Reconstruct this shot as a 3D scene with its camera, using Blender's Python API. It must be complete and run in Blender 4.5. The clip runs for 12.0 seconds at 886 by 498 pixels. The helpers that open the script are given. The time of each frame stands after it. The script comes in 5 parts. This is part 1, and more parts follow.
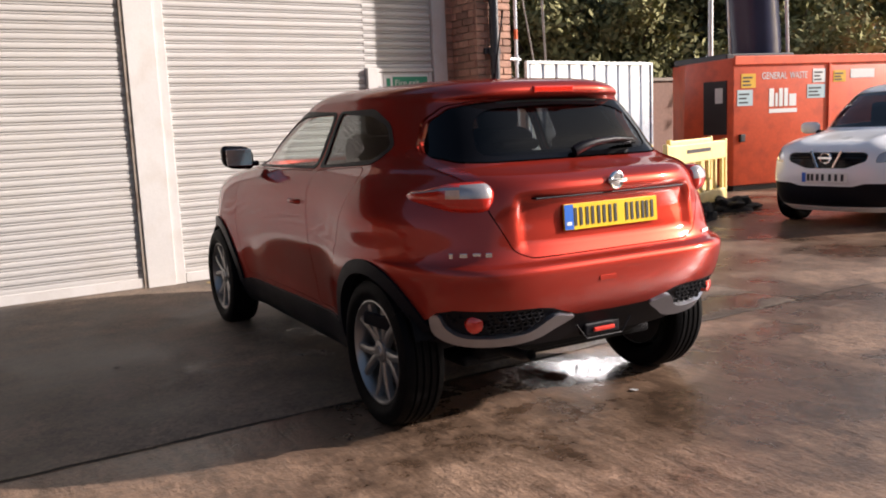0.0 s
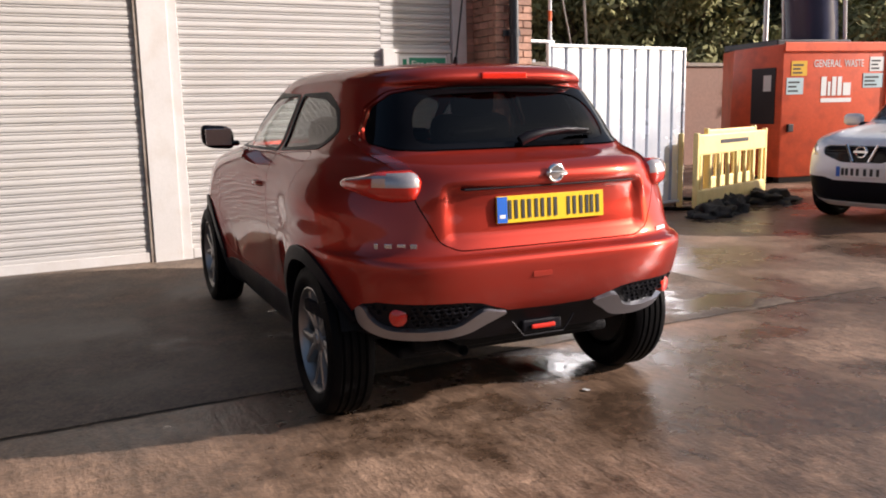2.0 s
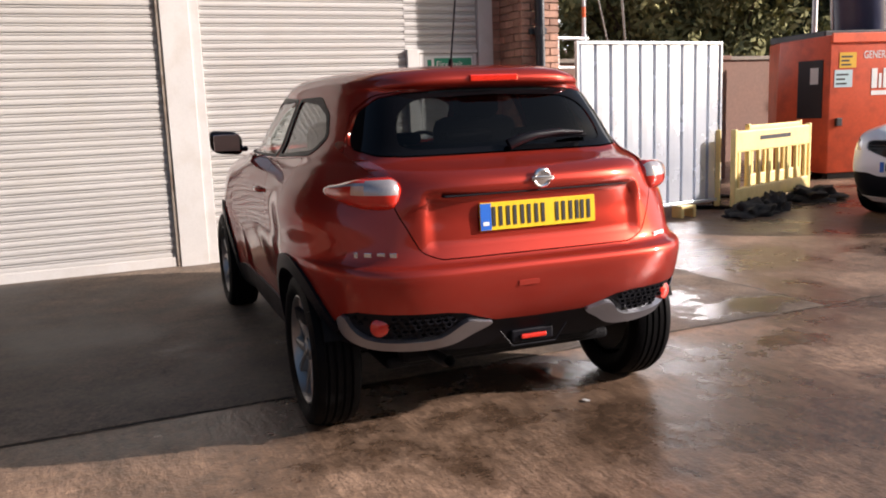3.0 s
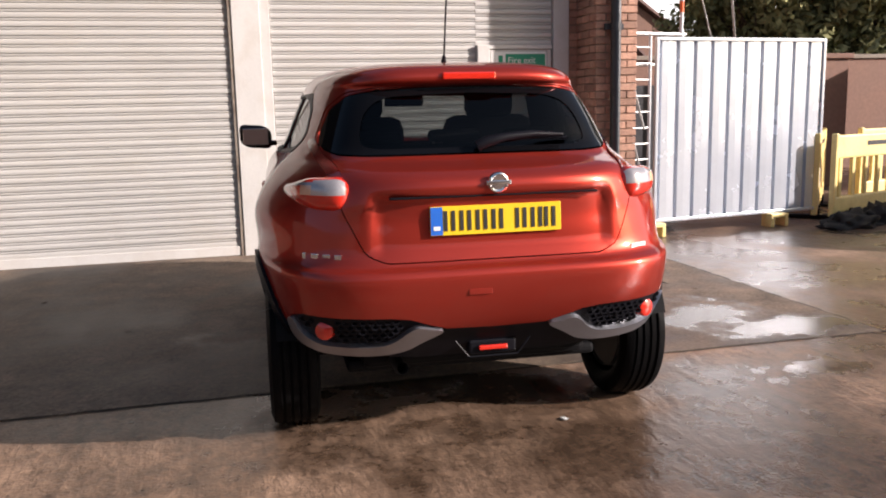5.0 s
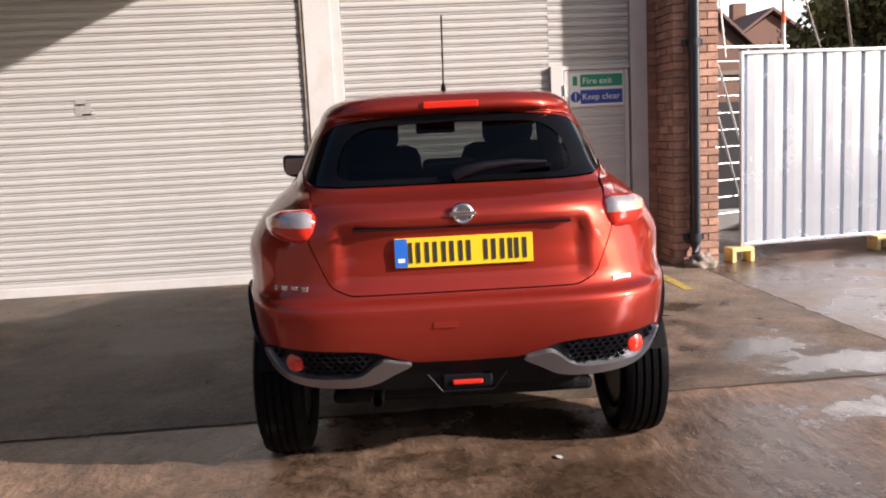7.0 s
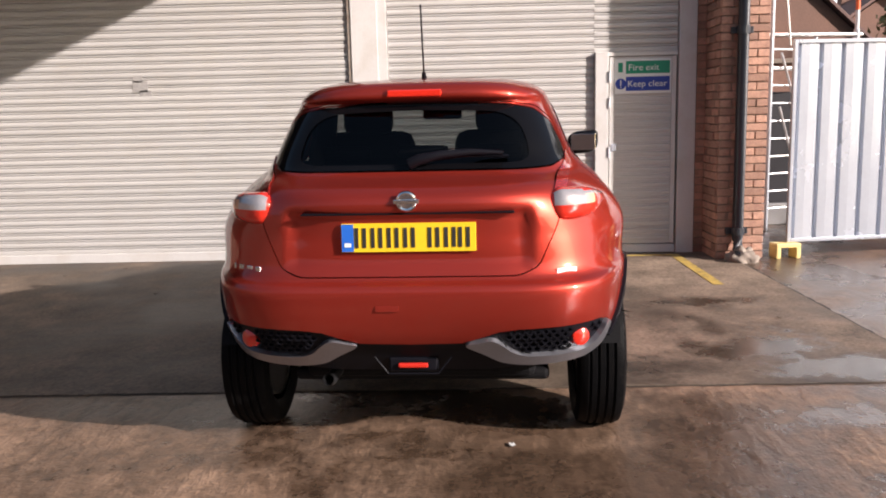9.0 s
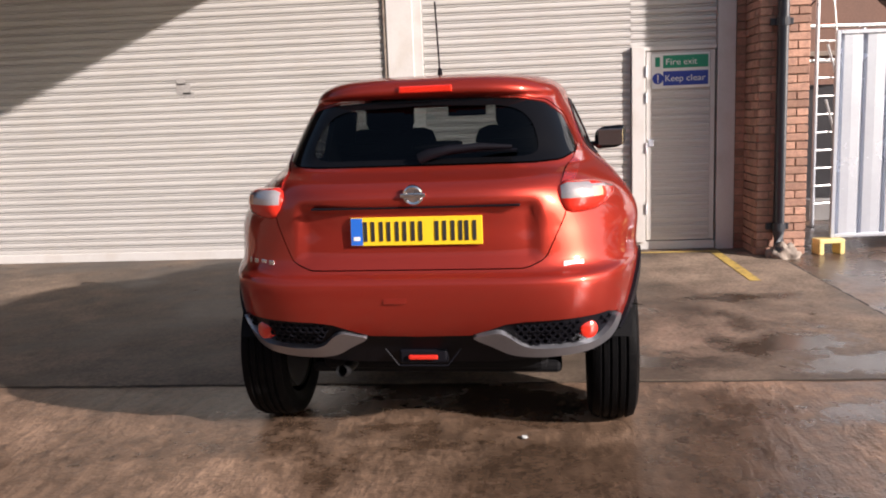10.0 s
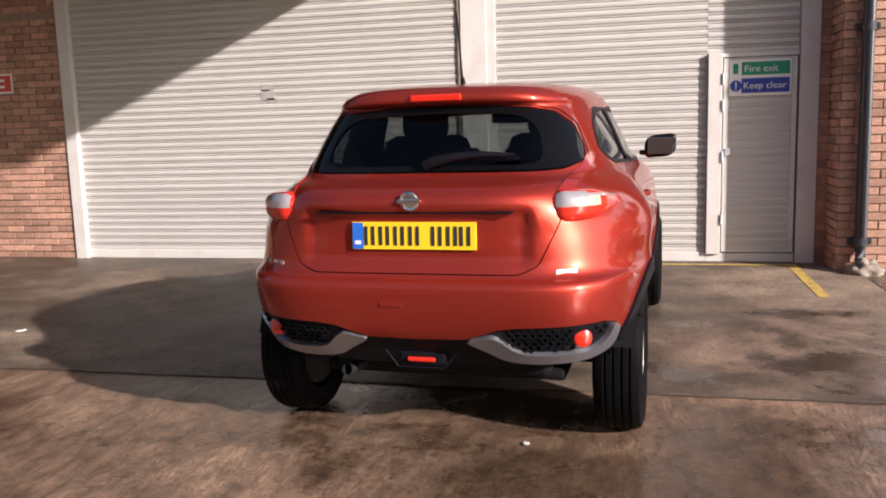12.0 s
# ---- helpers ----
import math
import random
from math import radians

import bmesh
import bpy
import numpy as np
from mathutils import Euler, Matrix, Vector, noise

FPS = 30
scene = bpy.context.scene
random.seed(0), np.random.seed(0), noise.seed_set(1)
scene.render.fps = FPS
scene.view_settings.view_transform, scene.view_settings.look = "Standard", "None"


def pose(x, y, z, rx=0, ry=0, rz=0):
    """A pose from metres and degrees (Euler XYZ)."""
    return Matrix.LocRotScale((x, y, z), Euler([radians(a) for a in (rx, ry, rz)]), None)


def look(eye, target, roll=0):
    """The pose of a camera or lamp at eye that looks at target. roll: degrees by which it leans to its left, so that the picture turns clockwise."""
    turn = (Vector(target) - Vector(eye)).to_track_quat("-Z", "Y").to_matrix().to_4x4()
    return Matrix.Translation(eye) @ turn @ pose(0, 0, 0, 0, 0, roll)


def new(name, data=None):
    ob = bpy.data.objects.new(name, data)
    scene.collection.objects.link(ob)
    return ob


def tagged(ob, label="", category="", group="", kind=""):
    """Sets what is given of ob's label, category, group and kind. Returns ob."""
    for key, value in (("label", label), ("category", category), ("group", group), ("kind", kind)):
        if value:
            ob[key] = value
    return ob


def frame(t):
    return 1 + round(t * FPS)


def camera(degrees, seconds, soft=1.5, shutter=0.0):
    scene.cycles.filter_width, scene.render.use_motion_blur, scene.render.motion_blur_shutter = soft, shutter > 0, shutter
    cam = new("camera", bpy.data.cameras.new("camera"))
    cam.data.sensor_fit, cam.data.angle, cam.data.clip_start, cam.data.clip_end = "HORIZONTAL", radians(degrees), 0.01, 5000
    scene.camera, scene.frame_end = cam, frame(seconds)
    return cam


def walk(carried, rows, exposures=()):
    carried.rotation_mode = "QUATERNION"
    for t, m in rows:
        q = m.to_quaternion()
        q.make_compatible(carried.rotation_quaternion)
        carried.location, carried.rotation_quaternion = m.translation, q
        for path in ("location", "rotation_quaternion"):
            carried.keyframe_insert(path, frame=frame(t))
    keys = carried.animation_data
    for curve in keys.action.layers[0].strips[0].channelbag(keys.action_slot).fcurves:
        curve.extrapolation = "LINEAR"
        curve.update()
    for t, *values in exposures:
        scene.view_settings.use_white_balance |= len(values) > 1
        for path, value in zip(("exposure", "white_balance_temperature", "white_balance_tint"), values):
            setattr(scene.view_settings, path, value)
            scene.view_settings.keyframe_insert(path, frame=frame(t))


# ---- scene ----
cam = camera(55.1, 12.0, soft=1.9)
METRES, EYE, TILT, LEAN, TURN = 3.557, 1.38, 0.0, 0.0, -31.5
ROWS = [
    (0.0, 0.0, 0.0, 0.0, -0.37, -8.37, 2.52),
    (0.5, 0.0216, 0.0075, -0.0016, -1.23, -9.23, 2.87),
    (1.0, 0.055, 0.0211, 0.0024, 0.12, -9.64, 2.65),
    (1.5, 0.114, 0.0187, 0.0055, 3.01, -9.56, 1.49),
    (2.0, 0.158, 0.0346, 0.0025, 4.26, -9.54, 1.2),
    (2.5, 0.1968, 0.0523, 0.0023, 5.59, -9.1, 1.32),
    (3.0, 0.2362, 0.0701, 0.007, 7.81, -9.55, 2.18),
    (5.0, 0.4228, 0.1499, 0.0056, 17.02, -9.61, 1.25),
    (5.5, 0.4772, 0.1683, 0.0064, 20.86, -8.52, 0.83),
    (6.0, 0.5135, 0.2024, 0.001, 22.21, -8.1, 1.02),
    (6.5, 0.552, 0.221, 0.008, 24.12, -7.92, 2.21),
    (8.5, 0.6892, 0.2776, 0.0109, 31.32, -8.46, 1.41),
    (9.0, 0.7346, 0.296, 0.0142, 32.8, -9.03, 1.37),
    (9.5, 0.7709, 0.297, 0.0106, 34.46, -9.3, 2.14),
    (10.0, 0.7841, 0.315, 0.0074, 36.42, -8.94, 2.14),
    (10.5, 0.8087, 0.321, 0.0103, 38.59, -8.54, 0.45),
    (11.0, 0.8352, 0.3438, 0.011, 40.49, -8.85, 1.07),
    (11.5, 0.8772, 0.3665, 0.0114, 41.94, -8.57, 0.62),
    (12.0, 0.8988, 0.3842, 0.0069, 44.34, -8.35, 1.71),
]
walk(cam, [(t, pose(0, 0, EYE, TILT, LEAN, TURN) @ pose(METRES * x, METRES * y, METRES * z, 90 + pitch, roll, yaw)) for t, x, y, z, yaw, pitch, roll in ROWS])

# ---- daylight: low autumn sun from the right, behind the camera ----
SUN_AZ = 118.0      # degrees from +y towards +x
SUN_EL = 22.2
world = bpy.data.worlds.new("world")
scene.world = world
world.use_nodes = True
wn = world.node_tree.nodes
sky = wn.new("ShaderNodeTexSky")
sky.sky_type = "NISHITA"
sky.sun_disc = False
sky.sun_elevation = radians(SUN_EL)
sky.sun_rotation = radians(SUN_AZ)
sky.air_density, sky.dust_density, sky.ozone_density = 1.0, 2.5, 1.0
wn["Background"].inputs["Strength"].default_value = 0.062
world.node_tree.links.new(sky.outputs[0], wn["Background"].inputs["Color"])

sun_data = bpy.data.lights.new("sun", "SUN")
sun_data.energy, sun_data.angle, sun_data.color = 4.7, radians(1.0), (1.0, 0.885, 0.845)
sun = new("sun", sun_data)
to_sun = Vector((math.sin(radians(SUN_AZ)) * math.cos(radians(SUN_EL)), math.cos(radians(SUN_AZ)) * math.cos(radians(SUN_EL)), math.sin(radians(SUN_EL))))
sun.matrix_world = look(to_sun * 40, (0, 0, 0))
scene.view_settings.exposure = 0.94

# ---- materials ----
def material(name, colour, rough=0.5, metal=0.0, vary=0.12, grain=60.0, stain=3.0, bump=0.15, dirt=None, amount=0.35, coat=0.0, spec=0.5, edge=None, by_piece=0.0, space="world", stretch=(1, 1, 1)):
    """Principled surface with fine grain, broad stains, fine relief, and a change of tone from piece to piece."""
    m = bpy.data.materials.new(name)
    m.use_nodes = True
    n, li = m.node_tree.nodes, m.node_tree.links
    b = n["Principled BSDF"]
    if space == "world":
        src = n.new("ShaderNodeNewGeometry").outputs["Position"]
    else:
        src = n.new("ShaderNodeTexCoord").outputs["Object"]
    mp = n.new("ShaderNodeMapping")
    mp.inputs["Scale"].default_value = stretch
    li.new(src, mp.inputs["Vector"])
    fine, broad = n.new("ShaderNodeTexNoise"), n.new("ShaderNodeTexNoise")
    fine.inputs["Scale"].default_value, fine.inputs["Detail"].default_value = grain, 4
    broad.inputs["Scale"].default_value, broad.inputs["Detail"].default_value = stain, 5
    for t in (fine, broad):
        li.new(mp.outputs[0], t.inputs["Vector"])
    hsv = n.new("ShaderNodeHueSaturation")
    hsv.inputs["Color"].default_value = (*colour, 1)
    add = n.new("ShaderNodeMath")
    add.operation = "ADD"
    li.new(fine.outputs["Fac"], add.inputs[0])
    li.new(broad.outputs["Fac"], add.inputs[1])
    rng = n.new("ShaderNodeMapRange")
    rng.inputs["From Min"].default_value, rng.inputs["From Max"].default_value = 0.6, 1.4
    rng.inputs["To Min"].default_value, rng.inputs["To Max"].default_value = 1 - vary, 1 + vary
    li.new(add.outputs[0], rng.inputs["Value"])
    value = rng.outputs[0]
    if by_piece:
        info = n.new("ShaderNodeObjectInfo")
        isl = n.new("ShaderNodeNewGeometry")
        mix = n.new("ShaderNodeMath")
        mix.operation = "ADD"
        li.new(info.outputs["Random"], mix.inputs[0])
        li.new(isl.outputs["Random Per Island"], mix.inputs[1])
        fr = n.new("ShaderNodeMath")
        fr.operation = "FRACT"
        li.new(mix.outputs[0], fr.inputs[0])
        pr = n.new("ShaderNodeMapRange")
        pr.inputs["To Min"].default_value, pr.inputs["To Max"].default_value = 1 - by_piece, 1 + by_piece
        li.new(fr.outputs[0], pr.inputs["Value"])
        mul = n.new("ShaderNodeMath")
        mul.operation = "MULTIPLY"
        li.new(value, mul.inputs[0])
        li.new(pr.outputs[0], mul.inputs[1])
        value = mul.outputs[0]
    li.new(value, hsv.inputs["Value"])
    colour_out = hsv.outputs[0]
    if dirt:
        ramp = n.new("ShaderNodeMapRange")
        ramp.inputs["From Min"].default_value, ramp.inputs["From Max"].default_value = 0.48, 0.72
        ramp.inputs["To Max"].default_value = amount
        spots = n.new("ShaderNodeTexNoise")
        spots.inputs["Scale"].default_value, spots.inputs["Detail"].default_value = stain * 2.3, 7
        li.new(mp.outputs[0], spots.inputs["Vector"])
        li.new(spots.outputs["Fac"], ramp.inputs["Value"])
        mx = n.new("ShaderNodeMixRGB")
        mx.inputs["Color2"].default_value = (*dirt, 1)
        li.new(ramp.outputs[0], mx.inputs["Fac"])
        li.new(colour_out, mx.inputs["Color1"])
        colour_out = mx.outputs[0]
    li.new(colour_out, b.inputs["Base Color"])
    b.inputs["Metallic"].default_value = metal
    b.inputs["Specular IOR Level"].default_value = spec
    if edge:
        b.inputs["Specular Tint"].default_value = (*edge, 1)
    b.inputs["Coat Weight"].default_value = coat
    b.inputs["Coat Roughness"].default_value = 0.07
    rr = n.new("ShaderNodeMapRange")
    rr.inputs["To Min"].default_value, rr.inputs["To Max"].default_value = max(0.02, rough * 0.75), min(1, rough * 1.25)
    li.new(broad.outputs["Fac"], rr.inputs["Value"])
    li.new(rr.outputs[0], b.inputs["Roughness"])
    if bump:
        bp = n.new("ShaderNodeBump")
        bp.inputs["Strength"].default_value, bp.inputs["Distance"].default_value = bump, 0.01
        li.new(fine.outputs["Fac"], bp.inputs["Height"])
        li.new(bp.outputs[0], b.inputs["Normal"])
    return m


def glass(name, tint, gloss=0.03):
    """A thin tinted pane: clear transmission, mirrored more at a grazing angle."""
    m = bpy.data.materials.new(name)
    m.use_nodes = True
    n, li = m.node_tree.nodes, m.node_tree.links
    n.remove(n["Principled BSDF"])
    tr, gl, fr, mix = n.new("ShaderNodeBsdfTransparent"), n.new("ShaderNodeBsdfGlossy"), n.new("ShaderNodeLayerWeight"), n.new("ShaderNodeMixShader")
    power, scaled = n.new("ShaderNodeMath"), n.new("ShaderNodeMath")
    power.operation, scaled.operation = "POWER", "MULTIPLY_ADD"
    power.inputs[1].default_value = 3.6
    scaled.inputs[1].default_value, scaled.inputs[2].default_value = 0.80, 0.03
    fr.inputs["Blend"].default_value = 0.5
    li.new(fr.outputs["Facing"], power.inputs[0])
    li.new(power.outputs[0], scaled.inputs[0])
    tr.inputs["Color"].default_value = (*tint, 1)
    gl.inputs["Roughness"].default_value = gloss
    li.new(scaled.outputs[0], mix.inputs[0])
    li.new(tr.outputs[0], mix.inputs[1])
    li.new(gl.outputs[0], mix.inputs[2])
    li.new(mix.outputs[0], n["Material Output"].inputs["Surface"])
    return m


def wet_ground(name, dry, damp, wet_scale, relief, dry_rough, wet_rough, cover, relief_scale=9.0, grain=70.0, along=(1, 1, 1), pools_and_shade=(), pool_rough=0.03, spec=0.5):
    """Worn yard surface: dry and damp areas set by broad noise, standing water or painted shade in given ovals, coarse
    relief and fine grit.
    """
    m = bpy.data.materials.new(name)
    m.use_nodes = True
    n, li = m.node_tree.nodes, m.node_tree.links
    b = n["Principled BSDF"]
    geo = n.new("ShaderNodeNewGeometry")
    mp = n.new("ShaderNodeMapping")
    mp.inputs["Scale"].default_value = along
    li.new(geo.outputs["Position"], mp.inputs["Vector"])

    def noisy(scale, detail, rough=0.55, vec=None):
        t = n.new("ShaderNodeTexNoise")
        t.inputs["Scale"].default_value, t.inputs["Detail"].default_value, t.inputs["Roughness"].default_value = scale, detail, rough
        li.new(vec or geo.outputs["Position"], t.inputs["Vector"])
        return t.outputs["Fac"]

    def ranged(v, a, c, lo, hi):
        r = n.new("ShaderNodeMapRange")
        r.inputs["From Min"].default_value, r.inputs["From Max"].default_value = a, c
        r.inputs["To Min"].default_value, r.inputs["To Max"].default_value = lo, hi
        li.new(v, r.inputs["Value"])
        return r.outputs[0]

    def calc(op, a, c, d=None):
        r = n.new("ShaderNodeMath")
        r.operation = op
        for k, v in enumerate((a, c) if d is None else (a, c, d)):
            if isinstance(v, (int, float)):
                r.inputs[k].default_value = v
            else:
                li.new(v, r.inputs[k])
        return r.outputs[0]

    b.inputs["Specular IOR Level"].default_value = spec
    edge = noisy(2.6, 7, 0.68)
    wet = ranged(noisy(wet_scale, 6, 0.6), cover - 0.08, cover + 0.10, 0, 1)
    pool_or_shade = None
    for x, y, rx, ry, depth in pools_and_shade:
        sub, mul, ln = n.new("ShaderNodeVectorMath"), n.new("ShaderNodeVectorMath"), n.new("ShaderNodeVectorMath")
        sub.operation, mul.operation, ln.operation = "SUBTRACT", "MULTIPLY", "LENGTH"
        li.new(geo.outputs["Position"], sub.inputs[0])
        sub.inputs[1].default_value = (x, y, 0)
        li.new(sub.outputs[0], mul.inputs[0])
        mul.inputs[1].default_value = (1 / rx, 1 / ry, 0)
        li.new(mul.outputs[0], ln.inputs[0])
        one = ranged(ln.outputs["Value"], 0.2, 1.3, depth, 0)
        pool_or_shade = one if pool_or_shade is None else calc("MAXIMUM", pool_or_shade, one)
    if pool_or_shade is None:
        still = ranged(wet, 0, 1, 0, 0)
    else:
        still = ranged(calc("ADD", pool_or_shade, edge), 0.82, 1.02, 0, 1)
        wet = calc("MAXIMUM", wet, ranged(calc("ADD", pool_or_shade, edge), 0.62, 0.86, 0, 1))
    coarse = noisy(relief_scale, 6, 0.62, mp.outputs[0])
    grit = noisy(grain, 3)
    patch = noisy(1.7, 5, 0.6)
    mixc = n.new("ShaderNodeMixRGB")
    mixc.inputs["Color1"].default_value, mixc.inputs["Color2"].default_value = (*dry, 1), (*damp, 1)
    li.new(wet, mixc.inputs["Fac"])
    hsv = n.new("ShaderNodeHueSaturation")
    li.new(mixc.outputs[0], hsv.inputs["Color"])
    chips = n.new("ShaderNodeTexVoronoi")
    chips.inputs["Scale"].default_value = grain * 0.55
    li.new(geo.outputs["Position"], chips.inputs["Vector"])
    grey = n.new("ShaderNodeRGBToBW")
    li.new(chips.outputs["Color"], grey.inputs[0])
    grit = calc("ADD", grit, ranged(grey.outputs[0], 0.0, 1.0, -0.28, 0.28))
    tone = calc("MULTIPLY_ADD", grit, 0.6, calc("ADD", coarse, patch))
    li.new(ranged(tone, 0.95, 1.65, 0.45, 1.6), hsv.inputs["Value"])
    li.new(hsv.outputs[0], b.inputs["Base Color"])
    rough = calc("ADD", calc("MULTIPLY_ADD", wet, wet_rough - dry_rough, dry_rough), ranged(patch, 0.3, 0.7, -0.07, 0.07))
    if pool_or_shade is not None:
        rough = calc("MINIMUM", rough, ranged(calc("ADD", pool_or_shade, edge), 0.62, 0.86, 1.0, 0.24))
    dryness = ranged(still, 0, 1, 1, 0)
    li.new(calc("MULTIPLY_ADD", calc("SUBTRACT", rough, pool_rough), dryness, pool_rough), b.inputs["Roughness"])
    bp = n.new("ShaderNodeBump")
    bp.inputs["Distance"].default_value = 0.02
    li.new(calc("MULTIPLY", ranged(wet, 0, 1, relief, relief * 0.45), ranged(still, 0, 1, 1, 0.06)), bp.inputs["Strength"])
    li.new(calc("MULTIPLY_ADD", grit, 0.25, coarse), bp.inputs["Height"])
    li.new(bp.outputs[0], b.inputs["Normal"])
    return m


M = {}
# the second oval, round the car, colours the yard darker to deepen its shadow
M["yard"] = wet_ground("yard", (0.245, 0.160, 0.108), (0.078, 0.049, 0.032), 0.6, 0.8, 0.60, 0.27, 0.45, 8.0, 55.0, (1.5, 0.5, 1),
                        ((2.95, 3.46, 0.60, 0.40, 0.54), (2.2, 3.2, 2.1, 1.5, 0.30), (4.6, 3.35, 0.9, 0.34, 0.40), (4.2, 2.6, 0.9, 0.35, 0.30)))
# the last oval darkens the concrete under the car, adding to its shade
M["apron"] = wet_ground("apron_concrete", (0.215, 0.160, 0.118), (0.068, 0.052, 0.039), 0.5, 0.45, 0.80, 0.48, 0.46, 3.0, 90.0, (1, 1, 1),
                         ((4.55, 4.55, 0.70, 0.75, 0.41), (4.5, 5.75, 0.75, 0.22, 0.42), (4.9, 4.1, 0.60, 0.34, 0.5), (3.9, 5.3, 0.6, 0.3, 0.36), (3.7, 4.2, 0.5, 0.4, 0.36), (2.1, 5.0, 2.0, 1.9, 0.19)), 0.19, 0.35)
M["joint"] = material("joint_dirt", (0.03, 0.025, 0.02), 0.8)
M["shutter"] = material("shutter_paint", (0.515, 0.50, 0.48), 0.42, 0, 0.05, 40, 1.2, 0.04, (0.45, 0.40, 0.33), 0.18, by_piece=0.03)
M["scuff"] = material("grey_scuff", (0.34, 0.325, 0.31), 0.6, 0, 0.3, 60, 20, 0.1)
M["white_paint"] = material("white_paint", (0.59, 0.575, 0.555), 0.5, 0, 0.06, 50, 2.0, 0.08, (0.40, 0.33, 0.25), 0.25)
M["brick"] = material("brick", (0.40, 0.23, 0.165), 0.85, 0, 0.25, 70, 9, 0.5, (0.22, 0.11, 0.085), 0.5, by_piece=0.28)
M["mortar"] = material("mortar", (0.27, 0.205, 0.155), 0.9, 0, 0.2, 90, 5, 0.4, (0.2, 0.16, 0.12), 0.5)
M["steel"] = material("galvanised_steel", (0.60, 0.635, 0.70), 0.26, 0.42, 0.04, 25, 4, 0.03)
M["pole_steel"] = material("pole_steel", (0.6, 0.6, 0.6), 0.4, 0.8, 0.1)
M["yellow"] = material("yellow_plastic", (0.84, 0.66, 0.27), 0.45, 0, 0.1, 30, 3, 0.05, (0.6, 0.42, 0.12), 0.3)
M["line"] = material("line_paint", (0.52, 0.36, 0.09), 0.6, 0, 0.25, 50, 6, 0.3, (0.16, 0.12, 0.07), 0.75)
M["red_skip"] = material("red_container_paint", (0.80, 0.12, 0.045), 0.42, 0, 0.1, 20, 1.5, 0.05, (0.35, 0.05, 0.03), 0.4)
M["guide"] = material("rusty_guide", (0.30, 0.255, 0.21), 0.7, 0, 0.3, 40, 4, 0.2, (0.10, 0.06, 0.04), 0.7)
M["dark"] = material("dark_steel", (0.03, 0.03, 0.035), 0.5, 0.2, 0.2)
M["black_plastic"] = material("black_plastic", (0.007, 0.007, 0.010), 0.40, 0, 0.15, 200, 5, 0.12, spec=0.12)
M["gloss_black"] = material("gloss_black", (0.005, 0.005, 0.007), 0.12, 0, 0.1, bump=0, spec=0.25)
M["frit"] = material("window_border", (0.004, 0.004, 0.005), 0.06, 0, 0.1, bump=0, spec=0.16)
M["pipe"] = material("pipe_paint", (0.028, 0.032, 0.04), 0.35, 0, 0.2)
M["rubber"] = material("tyre_rubber", (0.0045, 0.0045, 0.005), 0.5, 0, 0.25, 90, 8, 0.2, (0.012, 0.010, 0.009), 0.3, spec=0.04, space="object")
M["alloy"] = material("alloy", (0.34, 0.335, 0.33), 0.38, 0.9, 0.06, bump=0)
M["alloy_dark"] = material("alloy_dark", (0.03, 0.03, 0.032), 0.4, 0.25, 0.1, bump=0)
M["silver"] = material("silver_trim", (0.40, 0.41, 0.46), 0.30, 0.85, 0.06, bump=0.01)
M["chrome"] = material("chrome", (0.8, 0.8, 0.82), 0.12, 1.0, 0.03, bump=0)
M["paint_red"] = material("red_car_paint", (0.37, 0.038, 0.025), 0.38, 0.70, 0.05, 400, 1.2, 0.004, coat=0.85, spec=0.0, edge=(0.22, 0.05, 0.04))
M["paint_white"] = material("white_car_paint", (0.85, 0.85, 0.86), 0.3, 0, 0.03, 300, 1.5, 0.01, coat=0.8)
M["tint"] = glass("privacy_glass", (0.19, 0.20, 0.205))
M["tint_deep"] = glass("deep_privacy_glass", (0.17, 0.18, 0.185))
M["clear"] = glass("clear_glass", (0.80, 0.86, 0.84))
M["seat"] = material("seat_cloth", (0.014, 0.014, 0.015), 0.9, 0, 0.2, spec=0.1)
M["trim"] = material("cabin_trim", (0.008, 0.008, 0.009), 0.7, 0, 0.2, spec=0.1)
M["lamp_red"] = material("lamp_red_lens", (0.62, 0.025, 0.012), 0.12, 0, 0.1, 90, 20, 0.0, coat=1.0)
M["lamp_deep"] = material("lamp_deep_red_lens", (0.22, 0.014, 0.010), 0.14, 0, 0.1, 90, 20, 0.0, coat=1.0)
M["lamp_clear"] = material("lamp_clear_lens", (0.40, 0.375, 0.385), 0.15, 0.4, 0.1, 120, 30, 0.05, coat=1.0)
M["lamp_amber"] = material("lamp_amber_lens", (0.70, 0.40, 0.26), 0.14, 0, 0.1, bump=0, coat=1.0)
M["plate_yellow"] = material("plate_yellow", (0.80, 0.53, 0.02), 0.35, 0, 0.03, bump=0)
M["plate_white"] = material("plate_white", (0.75, 0.75, 0.72), 0.4, 0, 0.03, bump=0)
M["plate_blue"] = material("plate_blue", (0.02, 0.13, 0.55), 0.35, 0, 0.03, bump=0)
M["ink"] = material("ink", (0.02, 0.02, 0.02), 0.5, 0, 0.05, bump=0)
M["sign_green"] = material("sign_green", (0.01, 0.25, 0.14), 0.4, 0, 0.05, bump=0)
M["sign_blue"] = material("sign_blue", (0.02, 0.05, 0.32), 0.4, 0, 0.05, bump=0)
M["sign_white"] = material("sign_white", (0.75, 0.76, 0.75), 0.45, 0, 0.05, bump=0)
M["sign_red"] = material("sign_red", (0.55, 0.06, 0.03), 0.45, 0, 0.05, bump=0)
M["sticker_yellow"] = material("sticker_yellow", (0.7, 0.4, 0.02), 0.45, 0, 0.1, bump=0)
M["sticker_blue"] = material("sticker_pale_blue", (0.45, 0.58, 0.62), 0.45, 0, 0.1, bump=0)
